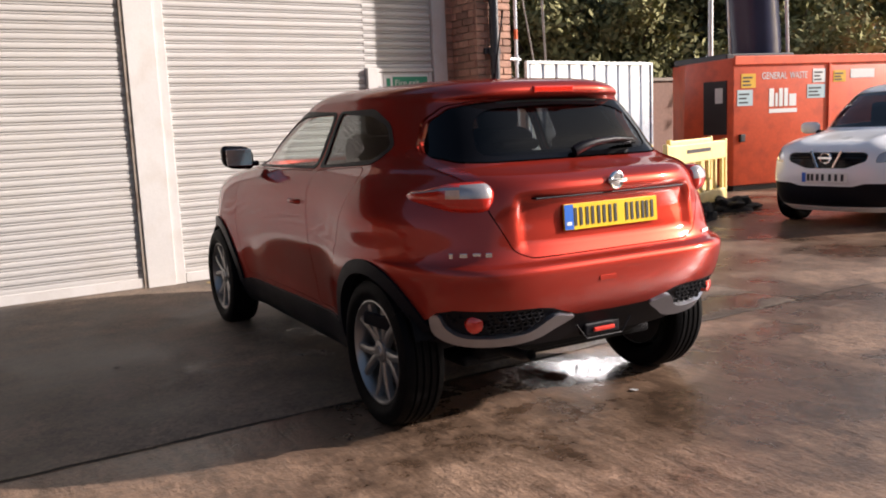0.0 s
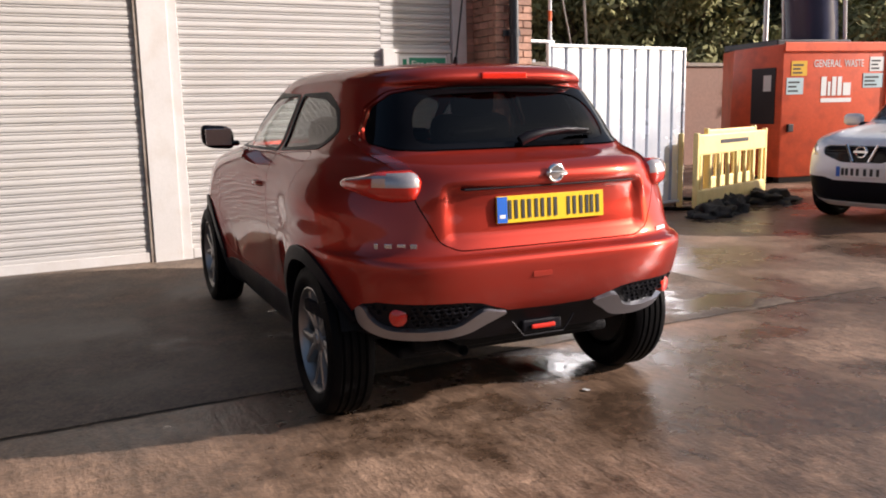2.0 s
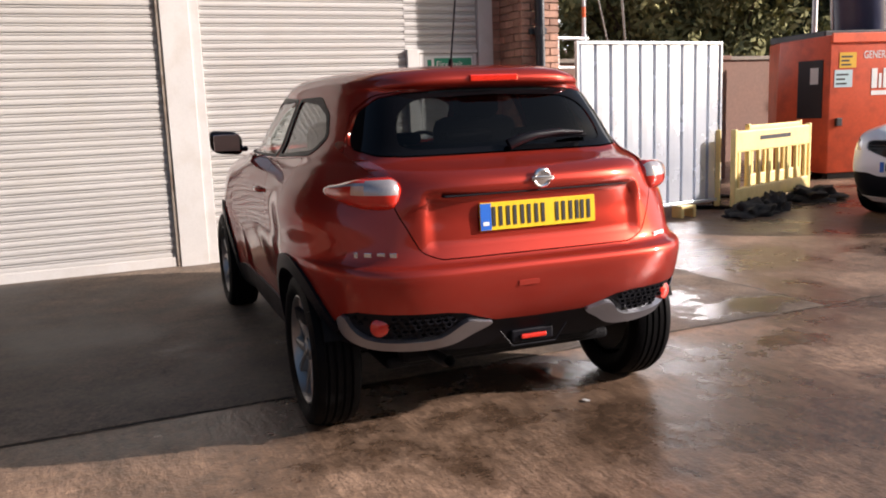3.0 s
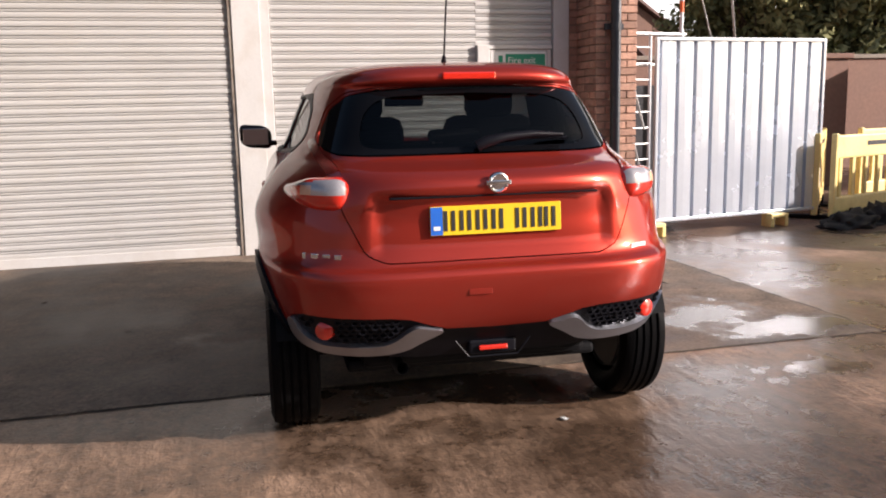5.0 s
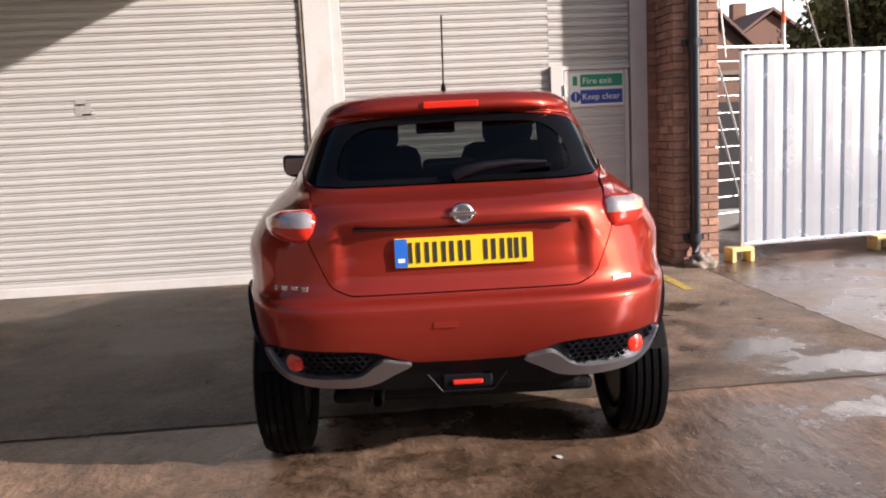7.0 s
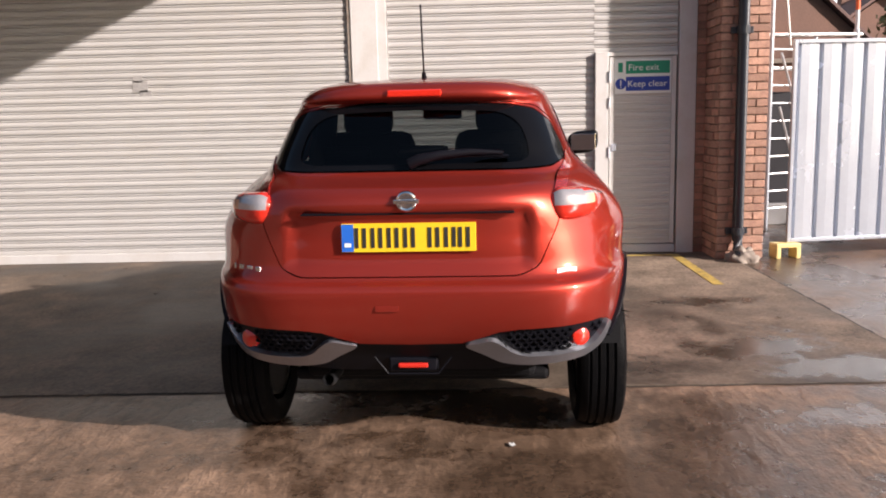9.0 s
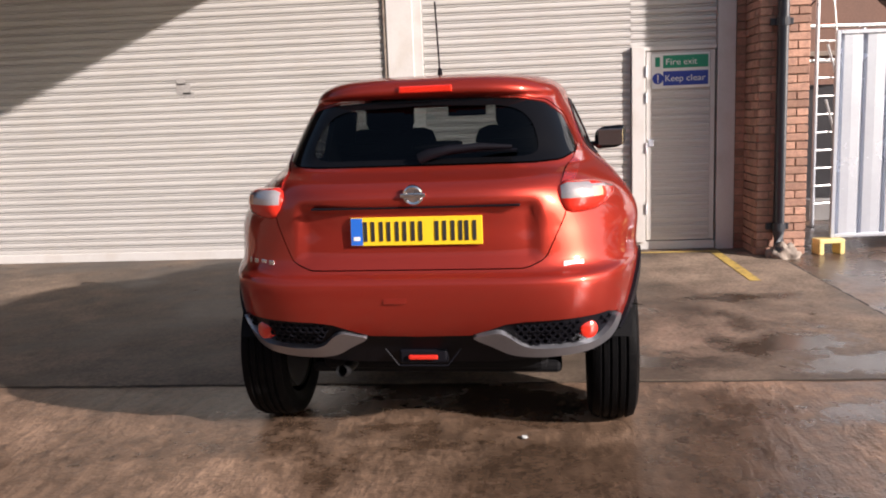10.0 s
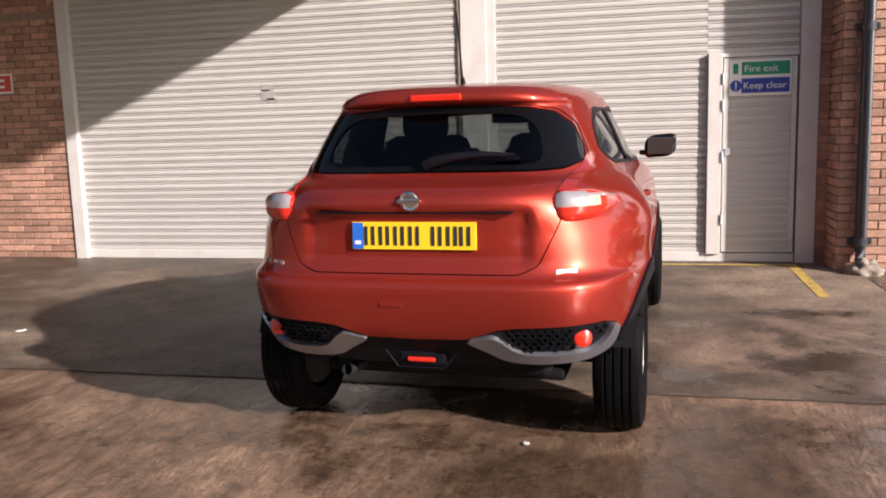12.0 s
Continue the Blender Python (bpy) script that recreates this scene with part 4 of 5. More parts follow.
def axes(view):
    return (1, 2) if view == "side" else (0, 2)


def cut(bm, poly, view, test=None):
    """Scores the outline into the mesh and returns the faces inside it."""
    i, j = axes(view)
    n = len(poly)
    ps = [np.array(p) for p in poly]
    lo, hi = np.min(ps, 0) - 0.06, np.max(ps, 0) + 0.06
    near = {}
    for f in bm.faces:
        c = f.calc_center_median()
        if lo[0] < c[i] < hi[0] and lo[1] < c[j] < hi[1] and (test is None or test(c, f.normal)):
            near[f] = (c[i], c[j])
    for k in range(n):
        a, b = ps[k], ps[(k + 1) % n]
        d = b - a
        ln = np.linalg.norm(d)
        if ln < 1e-5:
            continue
        mx, my = (a + b) / 2
        reach = ln / 2 + 0.03
        fs = [f for f, c in near.items() if abs(c[0] - mx) < reach and abs(c[1] - my) < reach]
        if not fs:
            continue
        geom = fs + list({e for f in fs for e in f.edges}) + list({v for f in fs for v in f.verts})
        co, no = Vector((0, 0, 0)), Vector((0, 0, 0))
        co[i], co[j] = a
        no[i], no[j] = -d[1] / ln, d[0] / ln
        r = bmesh.ops.bisect_plane(bm, geom=geom, dist=1e-5, plane_co=co, plane_no=no)
        for f in fs:
            near.pop(f, None)
        for f in r["geom"]:
            if isinstance(f, bmesh.types.BMFace) and f.is_valid:
                c = f.calc_center_median()
                near[f] = (c[i], c[j])
    bm.normal_update()
    return [f for f, c in near.items() if f.is_valid and inside(ps, c[0], c[1])]


def region(sh, poly, view, test=None, margin=0.05):
    i, j = axes(view)
    p = np.array(poly)
    lo, hi = p.min(0) - margin, p.max(0) + margin
    k = (sh.mid[:, i] > lo[0]) & (sh.mid[:, i] < hi[0]) & (sh.mid[:, j] > lo[1]) & (sh.mid[:, j] < hi[1])
    if test is not None:
        for q in np.flatnonzero(k):
            k[q] = test(sh.mid[q], sh.nrm[q])
    return sh.mesh(k)


def finish(bm, offset, depth, mirror_x=False, both=False):
    """Moves a panel along its normals and folds its rim inwards."""
    if both:
        for v in bm.verts:
            if abs(v.co.x) < 0.0015:
                v.co.x = 0
        r = bmesh.ops.duplicate(bm, geom=bm.faces[:])
        nf = [f for f in r["geom"] if isinstance(f, bmesh.types.BMFace)]
        for v in {v for f in nf for v in f.verts}:
            v.co.x = -v.co.x
        bmesh.ops.reverse_faces(bm, faces=nf)
        bmesh.ops.remove_doubles(bm, verts=[v for v in bm.verts if abs(v.co.x) < 0.0005], dist=0.0006)
    bm.normal_update()
    if offset:
        mv = [(v, v.normal.copy()) for v in bm.verts]
        for v, nn in mv:
            v.co += nn * offset
    if mirror_x:
        for v in bm.verts:
            v.co.x = -v.co.x
        bmesh.ops.reverse_faces(bm, faces=bm.faces[:])
    bm.normal_update()
    for f in bm.faces:
        f.smooth = True
    if depth:
        rim = [e for e in bm.edges if e.is_boundary]
        nrm = {v: v.normal.copy() for e in rim for v in e.verts}
        r = bmesh.ops.extrude_edge_only(bm, edges=rim)
        new_v = [v for v in r["geom"] if isinstance(v, bmesh.types.BMVert)]
        new_f = [f for f in r["geom"] if isinstance(f, bmesh.types.BMFace)]
        for v in new_v:
            for e in v.link_edges:
                o = e.other_vert(v)
                if o in nrm:
                    v.co = o.co - nrm[o] * depth
                    break
        for e in rim:
            e.smooth = False
        bmesh.ops.recalc_face_normals(bm, faces=new_f)
    return bm


def shrunk(poly, d):
    """The outline drawn in by d (out, if negative)."""
    p = [np.array(q, float) for q in poly]
    area = sum(a[0] * b[1] - b[0] * a[1] for a, b in zip(p, p[1:] + p[:1]))
    out = []
    for i in range(len(p)):
        a, b, c = p[i - 1], p[i], p[(i + 1) % len(p)]
        t = (c - a) / max(1e-9, np.linalg.norm(c - a))
        n = np.array((-t[1], t[0])) * (1 if area > 0 else -1)
        out.append(b + n * d)
    return out


def stamp(sh, poly, view, test, gap=0.0, offset=0.0, depth=0.0, mirror_x=False, both=False, holes=()):
    """A piece of the shell inside the outline, less the holes."""
    if gap:
        poly = shrunk(poly, gap)
        holes = [(shrunk(hp, -gap), hv, ht) for hp, hv, ht in holes]
    bm = region(sh, poly, view, test)
    ins = set(cut(bm, poly, view, test))
    bmesh.ops.delete(bm, geom=[f for f in bm.faces if f not in ins], context="FACES")
    for hp, hv, ht in holes:
        bmesh.ops.delete(bm, geom=cut(bm, hp, hv, ht), context="FACES")
    return finish(bm, offset, depth, mirror_x, both)


def wheel(parent, at, mirror_x, radius, width, rim_r, spokes=5):
    """Tyre, alloy rim with split spokes, brake disc; the outer face looks to +x, or to -x when mirrored."""
    w = new("wheel")
    w.parent = parent
    w.matrix_basis = at @ (Matrix.Rotation(math.pi, 4, "Z") if mirror_x else Matrix())
    h = width / 2
    bm = bmesh.new()
    prof = [(rim_r - 0.005, -h * 0.8), (rim_r + 0.03, -h), (radius - 0.05, -h * 1.04), (radius - 0.012, -h * 0.9), (radius, -h * 0.62)]
    for x in (-0.5, -0.17, 0.17, 0.5):
        prof += [(radius, h * (x - 0.07)), (radius - 0.008, h * (x - 0.03)), (radius - 0.008, h * (x + 0.03)), (radius, h * (x + 0.07))]
    prof += [(radius, h * 0.62), (radius - 0.012, h * 0.9), (radius - 0.05, h * 1.04), (rim_r + 0.03, h), (rim_r - 0.005, h * 0.8)]
    lathe(bm, prof, 72, "x")
    part("tyre", bm, M["rubber"], w, smooth=40)
    bm = bmesh.new()
    lathe(bm, [(rim_r - 0.03, -h * 0.8), (rim_r - 0.02, h * 0.3), (rim_r - 0.016, h * 0.72), (rim_r - 0.004, h * 0.86), (rim_r + 0.006, h * 0.84), (rim_r + 0.004, h * 0.76)], 64, "x")
    part("rim", bm, M["alloy"], w, smooth=40)
    bm = bmesh.new()
    face = h * 0.70
    for k in range(spokes):
        for sgn in (-1, 1):
            t0 = 2 * math.pi * k / spokes + sgn * 0.12
            t1 = 2 * math.pi * k / spokes + sgn * 0.30
            pts = []
            for i in range(6):
                u = i / 5
                r = 0.045 + (rim_r - 0.062) * u
                t = t0 + (t1 - t0) * u
                wd = 0.020 - 0.004 * u
                x = face - 0.012 + 0.014 * u
                ca, sa = math.cos(t), math.sin(t)
                pts.append([bm.verts.new(Vector((x - dx, ca * r - sa * o, sa * r + ca * o))) for dx, o in ((0.03, -wd * 1.2), (0.004, -wd), (0, -wd * 0.6), (0, wd * 0.6), (0.004, wd), (0.03, wd * 1.2))])
            for p, q in zip(pts, pts[1:]):
                for i in range(5):
                    bm.faces.new((p[i], p[i + 1], q[i + 1], q[i]))
    bmesh.ops.recalc_face_normals(bm, faces=bm.faces[:])
    part("spokes", bm, M["alloy"], w, "machined split spokes", smooth=30)
    bm = bmesh.new()
    lathe(bm, [(0.0005, face + 0.006), (0.028, face + 0.006), (0.032, face), (0.05, face - 0.004), (0.055, face - 0.03)], 32, "x")
    part("hub_cap", bm, M["alloy"], w, smooth=35)
    bm = bmesh.new()
    lathe(bm, [(0.0005, h * 0.1), (0.145, h * 0.1), (0.145, -h * 0.1), (rim_r - 0.03, -h * 0.3), (rim_r - 0.03, -h * 0.7), (0.0005, -h * 0.7)], 40, "x")
    part("brake_disc", bm, M["alloy_dark"], w, smooth=35)
    return w


# ---- the red hatchback ----
def red_car(at):
    car = thing("car", "metallic red compact crossover car parked facing the shutters", "car", at)
    levels = (
        (0.22, 0.28, 0.40, 0.50, 0.58, 0.68, 0.755, 0.785, 0.80, 0.86, 0.96, 1.05, 1.11, 1.15, 1.19, 1.23, 1.32, 1.42, 1.485, 1.506, 1.528, 1.564, 1.586, 1.600, 1.607),
        (0.77, 0.815, 0.84, 0.848, 0.85, 0.848, 0.846, 0.845, 0.844, 0.84, 0.836, 0.824, 0.808, 0.79, 0.762, 0.738, 0.70, 0.655, 0.622, 0.612, 0.60, 0.555, 0.48, 0.34, 0.03),
        (0.40, 0.33, 0.240, 0.163, 0.104, 0.064, 0.050, 0.058, 0.098, 0.118, 0.115, 0.096, 0.10, 0.155, 0.33, 0.395, 0.455, 0.525, 0.575, 0.535, 0.525, 0.56, 0.68, 0.95, 1.45),
        (3.80, 3.95, 4.05, 4.09, 4.115, 4.13, 4.13, 4.125, 4.12, 4.10, 4.05, 3.93, 3.66, 3.36, 3.12, 3.02, 2.82, 2.60, 2.43, 2.38, 2.32, 2.20, 2.08, 1.95, 1.60),
        (5.0, 5.0, 5.0, 5.1, 5.3, 5.5, 5.6, 5.5, 5.2, 4.8, 4.2, 3.7, 3.6, 4.2, 5.4, 6.0, 6.0, 6.0, 6.0, 5.6, 5.2, 4.4, 3.6, 3.0, 2.6),
        (4.0, 4.0, 4.0, 4.0, 4.0, 4.0, 4.0, 4.0, 4.0, 4.0, 4.0, 3.6, 3.2, 3.0, 3.0, 3.2, 3.4, 3.4, 3.4, 3.4, 3.2, 3.0, 3.0, 2.6, 2.4),
    )

    def shape(g):
        x, y, z = g[..., 0].copy(), g[..., 1].copy(), g[..., 2].copy()
        # the cabin narrows to the rear
        x *= 1 - 0.085 * step(1.12, 1.26, z) * step(1.75, 0.35, y)
        # hips over the wheels, waist between them
        for cy in (0.78, 3.33):
            b = np.exp(-((y - cy) / 0.42) ** 2) * np.exp(-((z - 0.74) / 0.32) ** 2)
            x *= 1 + 0.056 * b
        x *= 1 - 0.02 * np.exp(-((y - 2.05) / 0.45) ** 2) * np.exp(-((z - 0.62) / 0.22) ** 2)
        # the doors tuck in below the waist
        x *= 1 - 0.055 * step(0.86, 0.46, z) * step(1.05, 1.45, y) * step(3.05, 2.65, y)
        x *= 1 + 0.060 * np.exp(-((y - 0.70) / 0.5) ** 2) * np.exp(-((z - 0.99) / 0.13) ** 2)
        # the rear shoulder drops in beside the glass
        x *= 1 - 0.055 * step(1.10, 1.16, z) * step(1.0, 0.4, y) * step(1.26, 1.18, z)
        # recess for the plate in the tailgate
        rear = step(0.6, 0.4, y)
        y += 0.032 * rear * step(0.474, 0.440, np.abs(x)) * (0.50 + 0.50 * step(0.86, 1.05, z)) * step(0.842, 0.866, z) * step(1.067, 1.058, z)
        # the roof falls to the rear and to the screen
        z -= 0.010 * step(1.30, 1.5, z) * np.clip((1.9 - y) / 1.4, 0, 1) ** 2
        z -= 0.015 * step(1.30, 1.5, z) * np.clip((y - 1.9) / 0.6, 0, 1) ** 2
        x *= 1 + 0.022 * step(1.2, 1.05, z)
        y += 0.05 * np.maximum(0, y - 0.8)
        return np.stack([x, y, z], -1)

    sh = Shell(shell(levels, 1.75, 165, 210, shape))
    is_rear = lambda c, n: c[1] < 1.0 and n[1] < -0.02
    is_side = lambda c, n: c[0] > 0.35 and abs(n[0]) > 0.22
    is_front = lambda c, n: c[1] > 1.9 and n[1] > 0.05
    AX = (0.775, 3.45)
    WZ = 0.346

    # outlines seen from the rear, right half only
    win = rounded([(-0.1, 1.207), (0.46, 1.207), (0.570, 1.212), (0.634, 1.240), (0.622, 1.295), (0.574, 1.392), (0.503, 1.446), (0.40, 1.465), (0.2, 1.475), (-0.1, 1.478)], 0.018)
    gate = rounded([(-0.1, 0.812), (0.43, 0.812), (0.505, 0.845), (0.575, 0.99), (0.590, 1.03), (0.565, 1.10), (0.585, 1.18), (0.644, 1.222), (0.644, 1.27), (0.588, 1.40), (0.515, 1.462), (0.40, 1.480), (-0.1, 1.488)], 0.025)
    low = [(-0.1, 0.538), (0.20, 0.545), (0.27, 0.568), (0.345, 0.596), (0.42, 0.606), (0.745, 0.616), (0.785, 0.600), (0.81, 0.545), (0.95, 0.50), (0.95, 0.470), (0.62, 0.428), (0.30, 0.395), (-0.1, 0.395)]
    under = [(-0.1, 0.40), (0.30, 0.40), (0.62, 0.432), (0.95, 0.475), (0.95, 0.1), (-0.1, 0.1)]
    # outlines seen from the side
    wf = rounded([(2.93, 1.165), (1.66, 1.18), (1.635, 1.40), (1.655, 1.462), (2.15, 1.465), (2.40, 1.415)], 0.035)
    wr = rounded([(1.585, 1.183), (1.02, 1.215), (0.90, 1.29), (1.0, 1.385), (1.2, 1.447), (1.575, 1.462)], 0.035)
    arches = [circle(a, WZ, 0.388, 40) for a in AX]
    screen = rounded([(-0.1, 1.16), (0.60, 1.16), (0.655, 1.20), (0.56, 1.43), (0.46, 1.475), (-0.1, 1.485)], 0.04)
    fdoor = rounded([(2.92, 0.44), (3.01, 0.75), (3.0, 1.06), (2.92, 1.148), (1.64, 1.162), (1.62, 0.44)], 0.05)
    rdoor = rounded([(1.607, 0.44), (1.625, 1.163), (1.06, 1.192), (1.0, 1.15), (1.02, 1.0), (1.17, 0.80), (1.27, 0.62), (1.30, 0.44)], 0.05)

    for mx in (False, True):
        bm = sh.mesh(np.ones(len(sh.quads), bool))
        bm.normal_update()
        for poly, view, test in ((win, "rear", is_rear), (gate, "rear", is_rear), (low, "rear", is_rear), (under, "rear", is_rear), (wf, "side", is_side), (wr, "side", is_side), (arches[0], "side", is_side),
                                 (arches[1], "side", is_side), (screen, "rear", is_front), (fdoor, "side", is_side), (rdoor, "side", is_side)):
            bmesh.ops.delete(bm, geom=cut(bm, poly, view, test), context="FACES")
        part("body", finish(bm, 0, 0.02, mx), M["paint_red"], car)
        part("door", stamp(sh, fdoor, "side", is_side, 0.003, 0, 0.02, mx), M["paint_red"], car)
        part("door", stamp(sh, rdoor, "side", is_side, 0.003, 0, 0.02, mx), M["paint_red"], car)
        part("side_window", stamp(sh, wf, "side", is_side, 0.006, -0.004, 0.004, mx), M["clear"], car)
        part("side_window", stamp(sh, wr, "side", is_side, 0.006, -0.004, 0.004, mx), M["tint_deep"], car)
        # black frames round the side windows
        for poly in (wf, wr):
            c = np.mean(poly, 0)
            big = [c + (p - c) * (1 + 0.022 / np.linalg.norm(p - c)) for p in poly]
            small = [c + (p - c) * (1 - 0.012 / np.linalg.norm(p - c)) for p in poly]
            part("window_seal", stamp(sh, big, "side", is_side, 0, 0.003, 0.006, mx, holes=[(small, "side", is_side)]), M["black_plastic"], car)
        # wheel arch cladding and sill
        for a in AX:
            last = 156 if a < 2 else 182
            ring = circle(a, WZ, 0.442, 40, -14, last) + [np.array(p) for p in circle(a, WZ, 0.378, 40, -14, last)[::-1]]
            part("arch_trim", stamp(sh, ring, "side", is_side, 0, 0.014, 0.05, mx), M["black_plastic"], car)
        sill = [(1.17, 0.235), (1.20, 0.40), (1.30, 0.425), (2.90, 0.405), (3.02, 0.385), (3.06, 0.235)]
        part("sill_trim", stamp(sh, sill, "side", is_side, 0, 0.012, 0.03, mx), M["black_plastic"], car)
    part("tailgate", stamp(sh, gate, "rear", is_rear, 0.005, 0, 0.02, both=True, holes=[(win, "rear", is_rear)]), M["paint_red"], car)
    part("rear_window", stamp(sh, win, "rear", is_rear, 0.0, -0.003, 0.0, both=True), M["tint"], car)
    # border drawn wide, its black also standing for the dim cabin behind the glass
    small = rounded([(-0.1, 1.230), (0.42, 1.230), (0.475, 1.245), (0.475, 1.29), (0.45, 1.37), (0.40, 1.418), (0.33, 1.438), (-0.1, 1.452)], 0.035)
    part("window_band", stamp(sh, win, "rear", is_rear, 0.001, 0.0015, 0.0, both=True, holes=[(small, "rear", is_rear)]), M["frit"], car)
    part("windscreen", stamp(sh, screen, "rear", is_front, 0.0, -0.003, 0.0, both=True), M["clear"], car)
    part("lower_bumper", stamp(sh, low, "rear", is_rear, 0.0, -0.012, 0.02, both=True), M["black_plastic"], car, "black plastic lower bumper")

    # silver lower lips, grilles and round reflectors in the bumper
    lip = loop([(0.215, 0.538), (0.29, 0.492), (0.36, 0.452), (0.46, 0.436), (0.58, 0.438), (0.69, 0.452), (0.765, 0.495), (0.795, 0.57), (0.780, 0.590), (0.748, 0.535), (0.69, 0.492), (0.58, 0.480), (0.46, 0.482), (0.40, 0.502), (0.355, 0.542), (0.315, 0.562), (0.26, 0.552)], 4)
    vent = rounded([(0.345, 0.572), (0.385, 0.525), (0.43, 0.495), (0.57, 0.488), (0.68, 0.502), (0.745, 0.54), (0.775, 0.590), (0.755, 0.604), (0.40, 0.594)], 0.012, 3)
    for mx in (False, True):
        s = -1 if mx else 1
        part("bumper_lip", stamp(sh, lip, "rear", is_rear, 0, 0.010, 0.035, mx), M["silver"], car, "silver bumper lip")
        v = part("grille", stamp(sh, vent, "rear", is_rear, 0, -0.022, 0.0, mx), M["gloss_black"], car, "black honeycomb grille")
        bm = bmesh.new()
        for r in range(5):
            for k in range(13):
                x = 0.37 + k * 0.031 + (r % 2) * 0.0155
                z = 0.507 + r * 0.0205
                if inside(vent, x - 0.012, z) and inside(vent, x + 0.012, z) and (x - 0.668) ** 2 + (z - 0.548) ** 2 > 0.05 ** 2:
                    q = [(x + 0.017 * math.cos(a), z + 0.0125 * math.sin(a)) for a in [math.pi / 3 * t for t in range(6)]]
                    o = [(x + 0.011 * math.cos(a), z + 0.0075 * math.sin(a)) for a in [math.pi / 3 * t for t in range(6)]]
                    yy = sh.at_rear(x, z)[0] + 0.008
                    vq = [bm.verts.new((s * a, yy, b)) for a, b in q]
                    vo = [bm.verts.new((s * a, yy, b)) for a, b in o]
                    vi = [bm.verts.new((s * a, yy + 0.02, b)) for a, b in o]
                    for t in range(6):
                        u = (t + 1) % 6
                        bm.faces.new((vq[t], vq[u], vo[u], vo[t]))
                        bm.faces.new((vo[t], vo[u], vi[u], vi[t]))
        tagged(part("mesh", bm, M["black_plastic"], v), kind="stuff")
        bm = bmesh.new()
        lathe(bm, [(0.0005, -0.012), (0.022, -0.010), (0.036, -0.002), (0.040, 0.012), (0.040, 0.03)], 28, "y")
        rf = part("reflector", bm, M["lamp_red"], car, "round red reflector", smooth=40)
        ry, rt = sh.at_rear(s * 0.668, 0.55)
        rf.matrix_basis = pose(s * 0.668, ry - 0.004, 0.550, 0, 0, rt * 0.6)

    # tail lamps: swept pods on the shoulders
    for mx in (False, True):
        s = -1 if mx else 1
        lamp = new("tail_lamp")
        lamp.parent = car
        rows_u, rows_v = 28, 24
        pods = {"red": bmesh.new(), "clear": bmesh.new(), "amber": bmesh.new()}
        P = np.zeros((rows_u + 1, rows_v, 3))
        for i in range(rows_u + 1):
            u = i / rows_u
            # spine from the inner rear end out and forward to the tip
            cx = 0.508 + 0.262 * u ** 0.62
            cy = 0.250 + 0.33 * u ** 2.0
            cz = 1.072 + 0.004 * u
            env = min(1.0, (u / 0.12) ** 0.5) * (1 - 0.55 * step(0.45, 1.0, u)) * (1 - max(0, (u - 0.88) / 0.12) ** 2 * 0.85)
            hh, dd = 0.070 * env * (1 - 0.25 * u), 0.068 * env ** 0.8
            ang = math.atan2(0.40 * u ** 0.9, 0.30 - 0.12 * u)
            nx, ny = math.sin(ang), -math.cos(ang)
            for k in range(rows_v):
                t = 2 * math.pi * k / rows_v
                c, q = math.cos(t), math.sin(t)
                c = math.copysign(abs(c) ** 0.8, c)
                q = math.copysign(abs(q) ** 0.75, q)
                P[i, k] = (s * (cx + nx * dd * c), cy + ny * dd * c, cz + hh * q)
        for key, bmk in pods.items():
            grid = {}
            for i in range(rows_u):
                for k in range(rows_v):
                    u, q = (i + 0.5) / rows_u, math.sin(2 * math.pi * (k + 0.5) / rows_v)
                    kind = "red"
                    outer = k < rows_v // 4 or k >= 3 * rows_v // 4
                    if outer and ((0.08 < u < 0.40 and 0.0 < q < 0.80) or (0.40 <= u < 0.88 and 0.42 < q < 0.76)):
                        kind = "clear"
                    elif outer and 0.40 <= u < 0.52 and 0.0 < q <= 0.42:
                        kind = "amber"
                    if kind == key:
                        ids = [(i, k), (i, (k + 1) % rows_v), (i + 1, (k + 1) % rows_v), (i + 1, k)]
                        f = []
                        for e in ids:
                            if e not in grid:
                                grid[e] = bmk.verts.new(P[e])
                            f.append(grid[e])
                        bmk.faces.new(f if not mx else f[::-1])
            bmesh.ops.recalc_face_normals(bmk, faces=bmk.faces[:])
            for f in bmk.faces:
                f.smooth = True
            part(key + "_lens", bmk, M["lamp_" + key], lamp)
        arm = rounded([(0.548, 1.092), (0.600, 1.105), (0.640, 1.170), (0.668, 1.245), (0.652, 1.272), (0.634, 1.262), (0.626, 1.222), (0.582, 1.168)], 0.012, 3)
        part("arm_lens", stamp(sh, arm, "rear", is_rear, 0.0, 0.007, 0.012, mx), M["lamp_deep"], lamp, "deep red lens running up to the window")

    # number plate in the recess, with bars for its characters
    plate = new("number_plate")
    plate.parent = car
    plate.matrix_basis = pose(0.003, 0.128, 0.966, -3, 0, 0)
    part("backing", boxes(((-0.26, -0.004, -0.0555), (0.26, 0.004, 0.0555)), bevel=0.002), M["plate_yellow"], plate, "yellow plate")
    part("band", boxes(((-0.258, -0.0055, -0.053), (-0.212, -0.004, 0.053))), M["plate_blue"], plate)
    part("band_print", boxes(((-0.248, -0.007, -0.035), (-0.222, -0.0056, -0.02))), M["sign_white"], plate)
    for i, x in enumerate((-0.185, -0.122, -0.059, 0.004, 0.098, 0.161, 0.215)):
        part("bar", boxes(((x - 0.022, -0.007, -0.0385), (x - 0.008, -0.0045, 0.0385)), ((x + 0.008, -0.007, -0.0385), (x + 0.022, -0.0045, 0.0385))), M["ink"], plate)
    # chrome roundel, model bars, sticker, black shadow strip over the plate
    bm = bmesh.new()
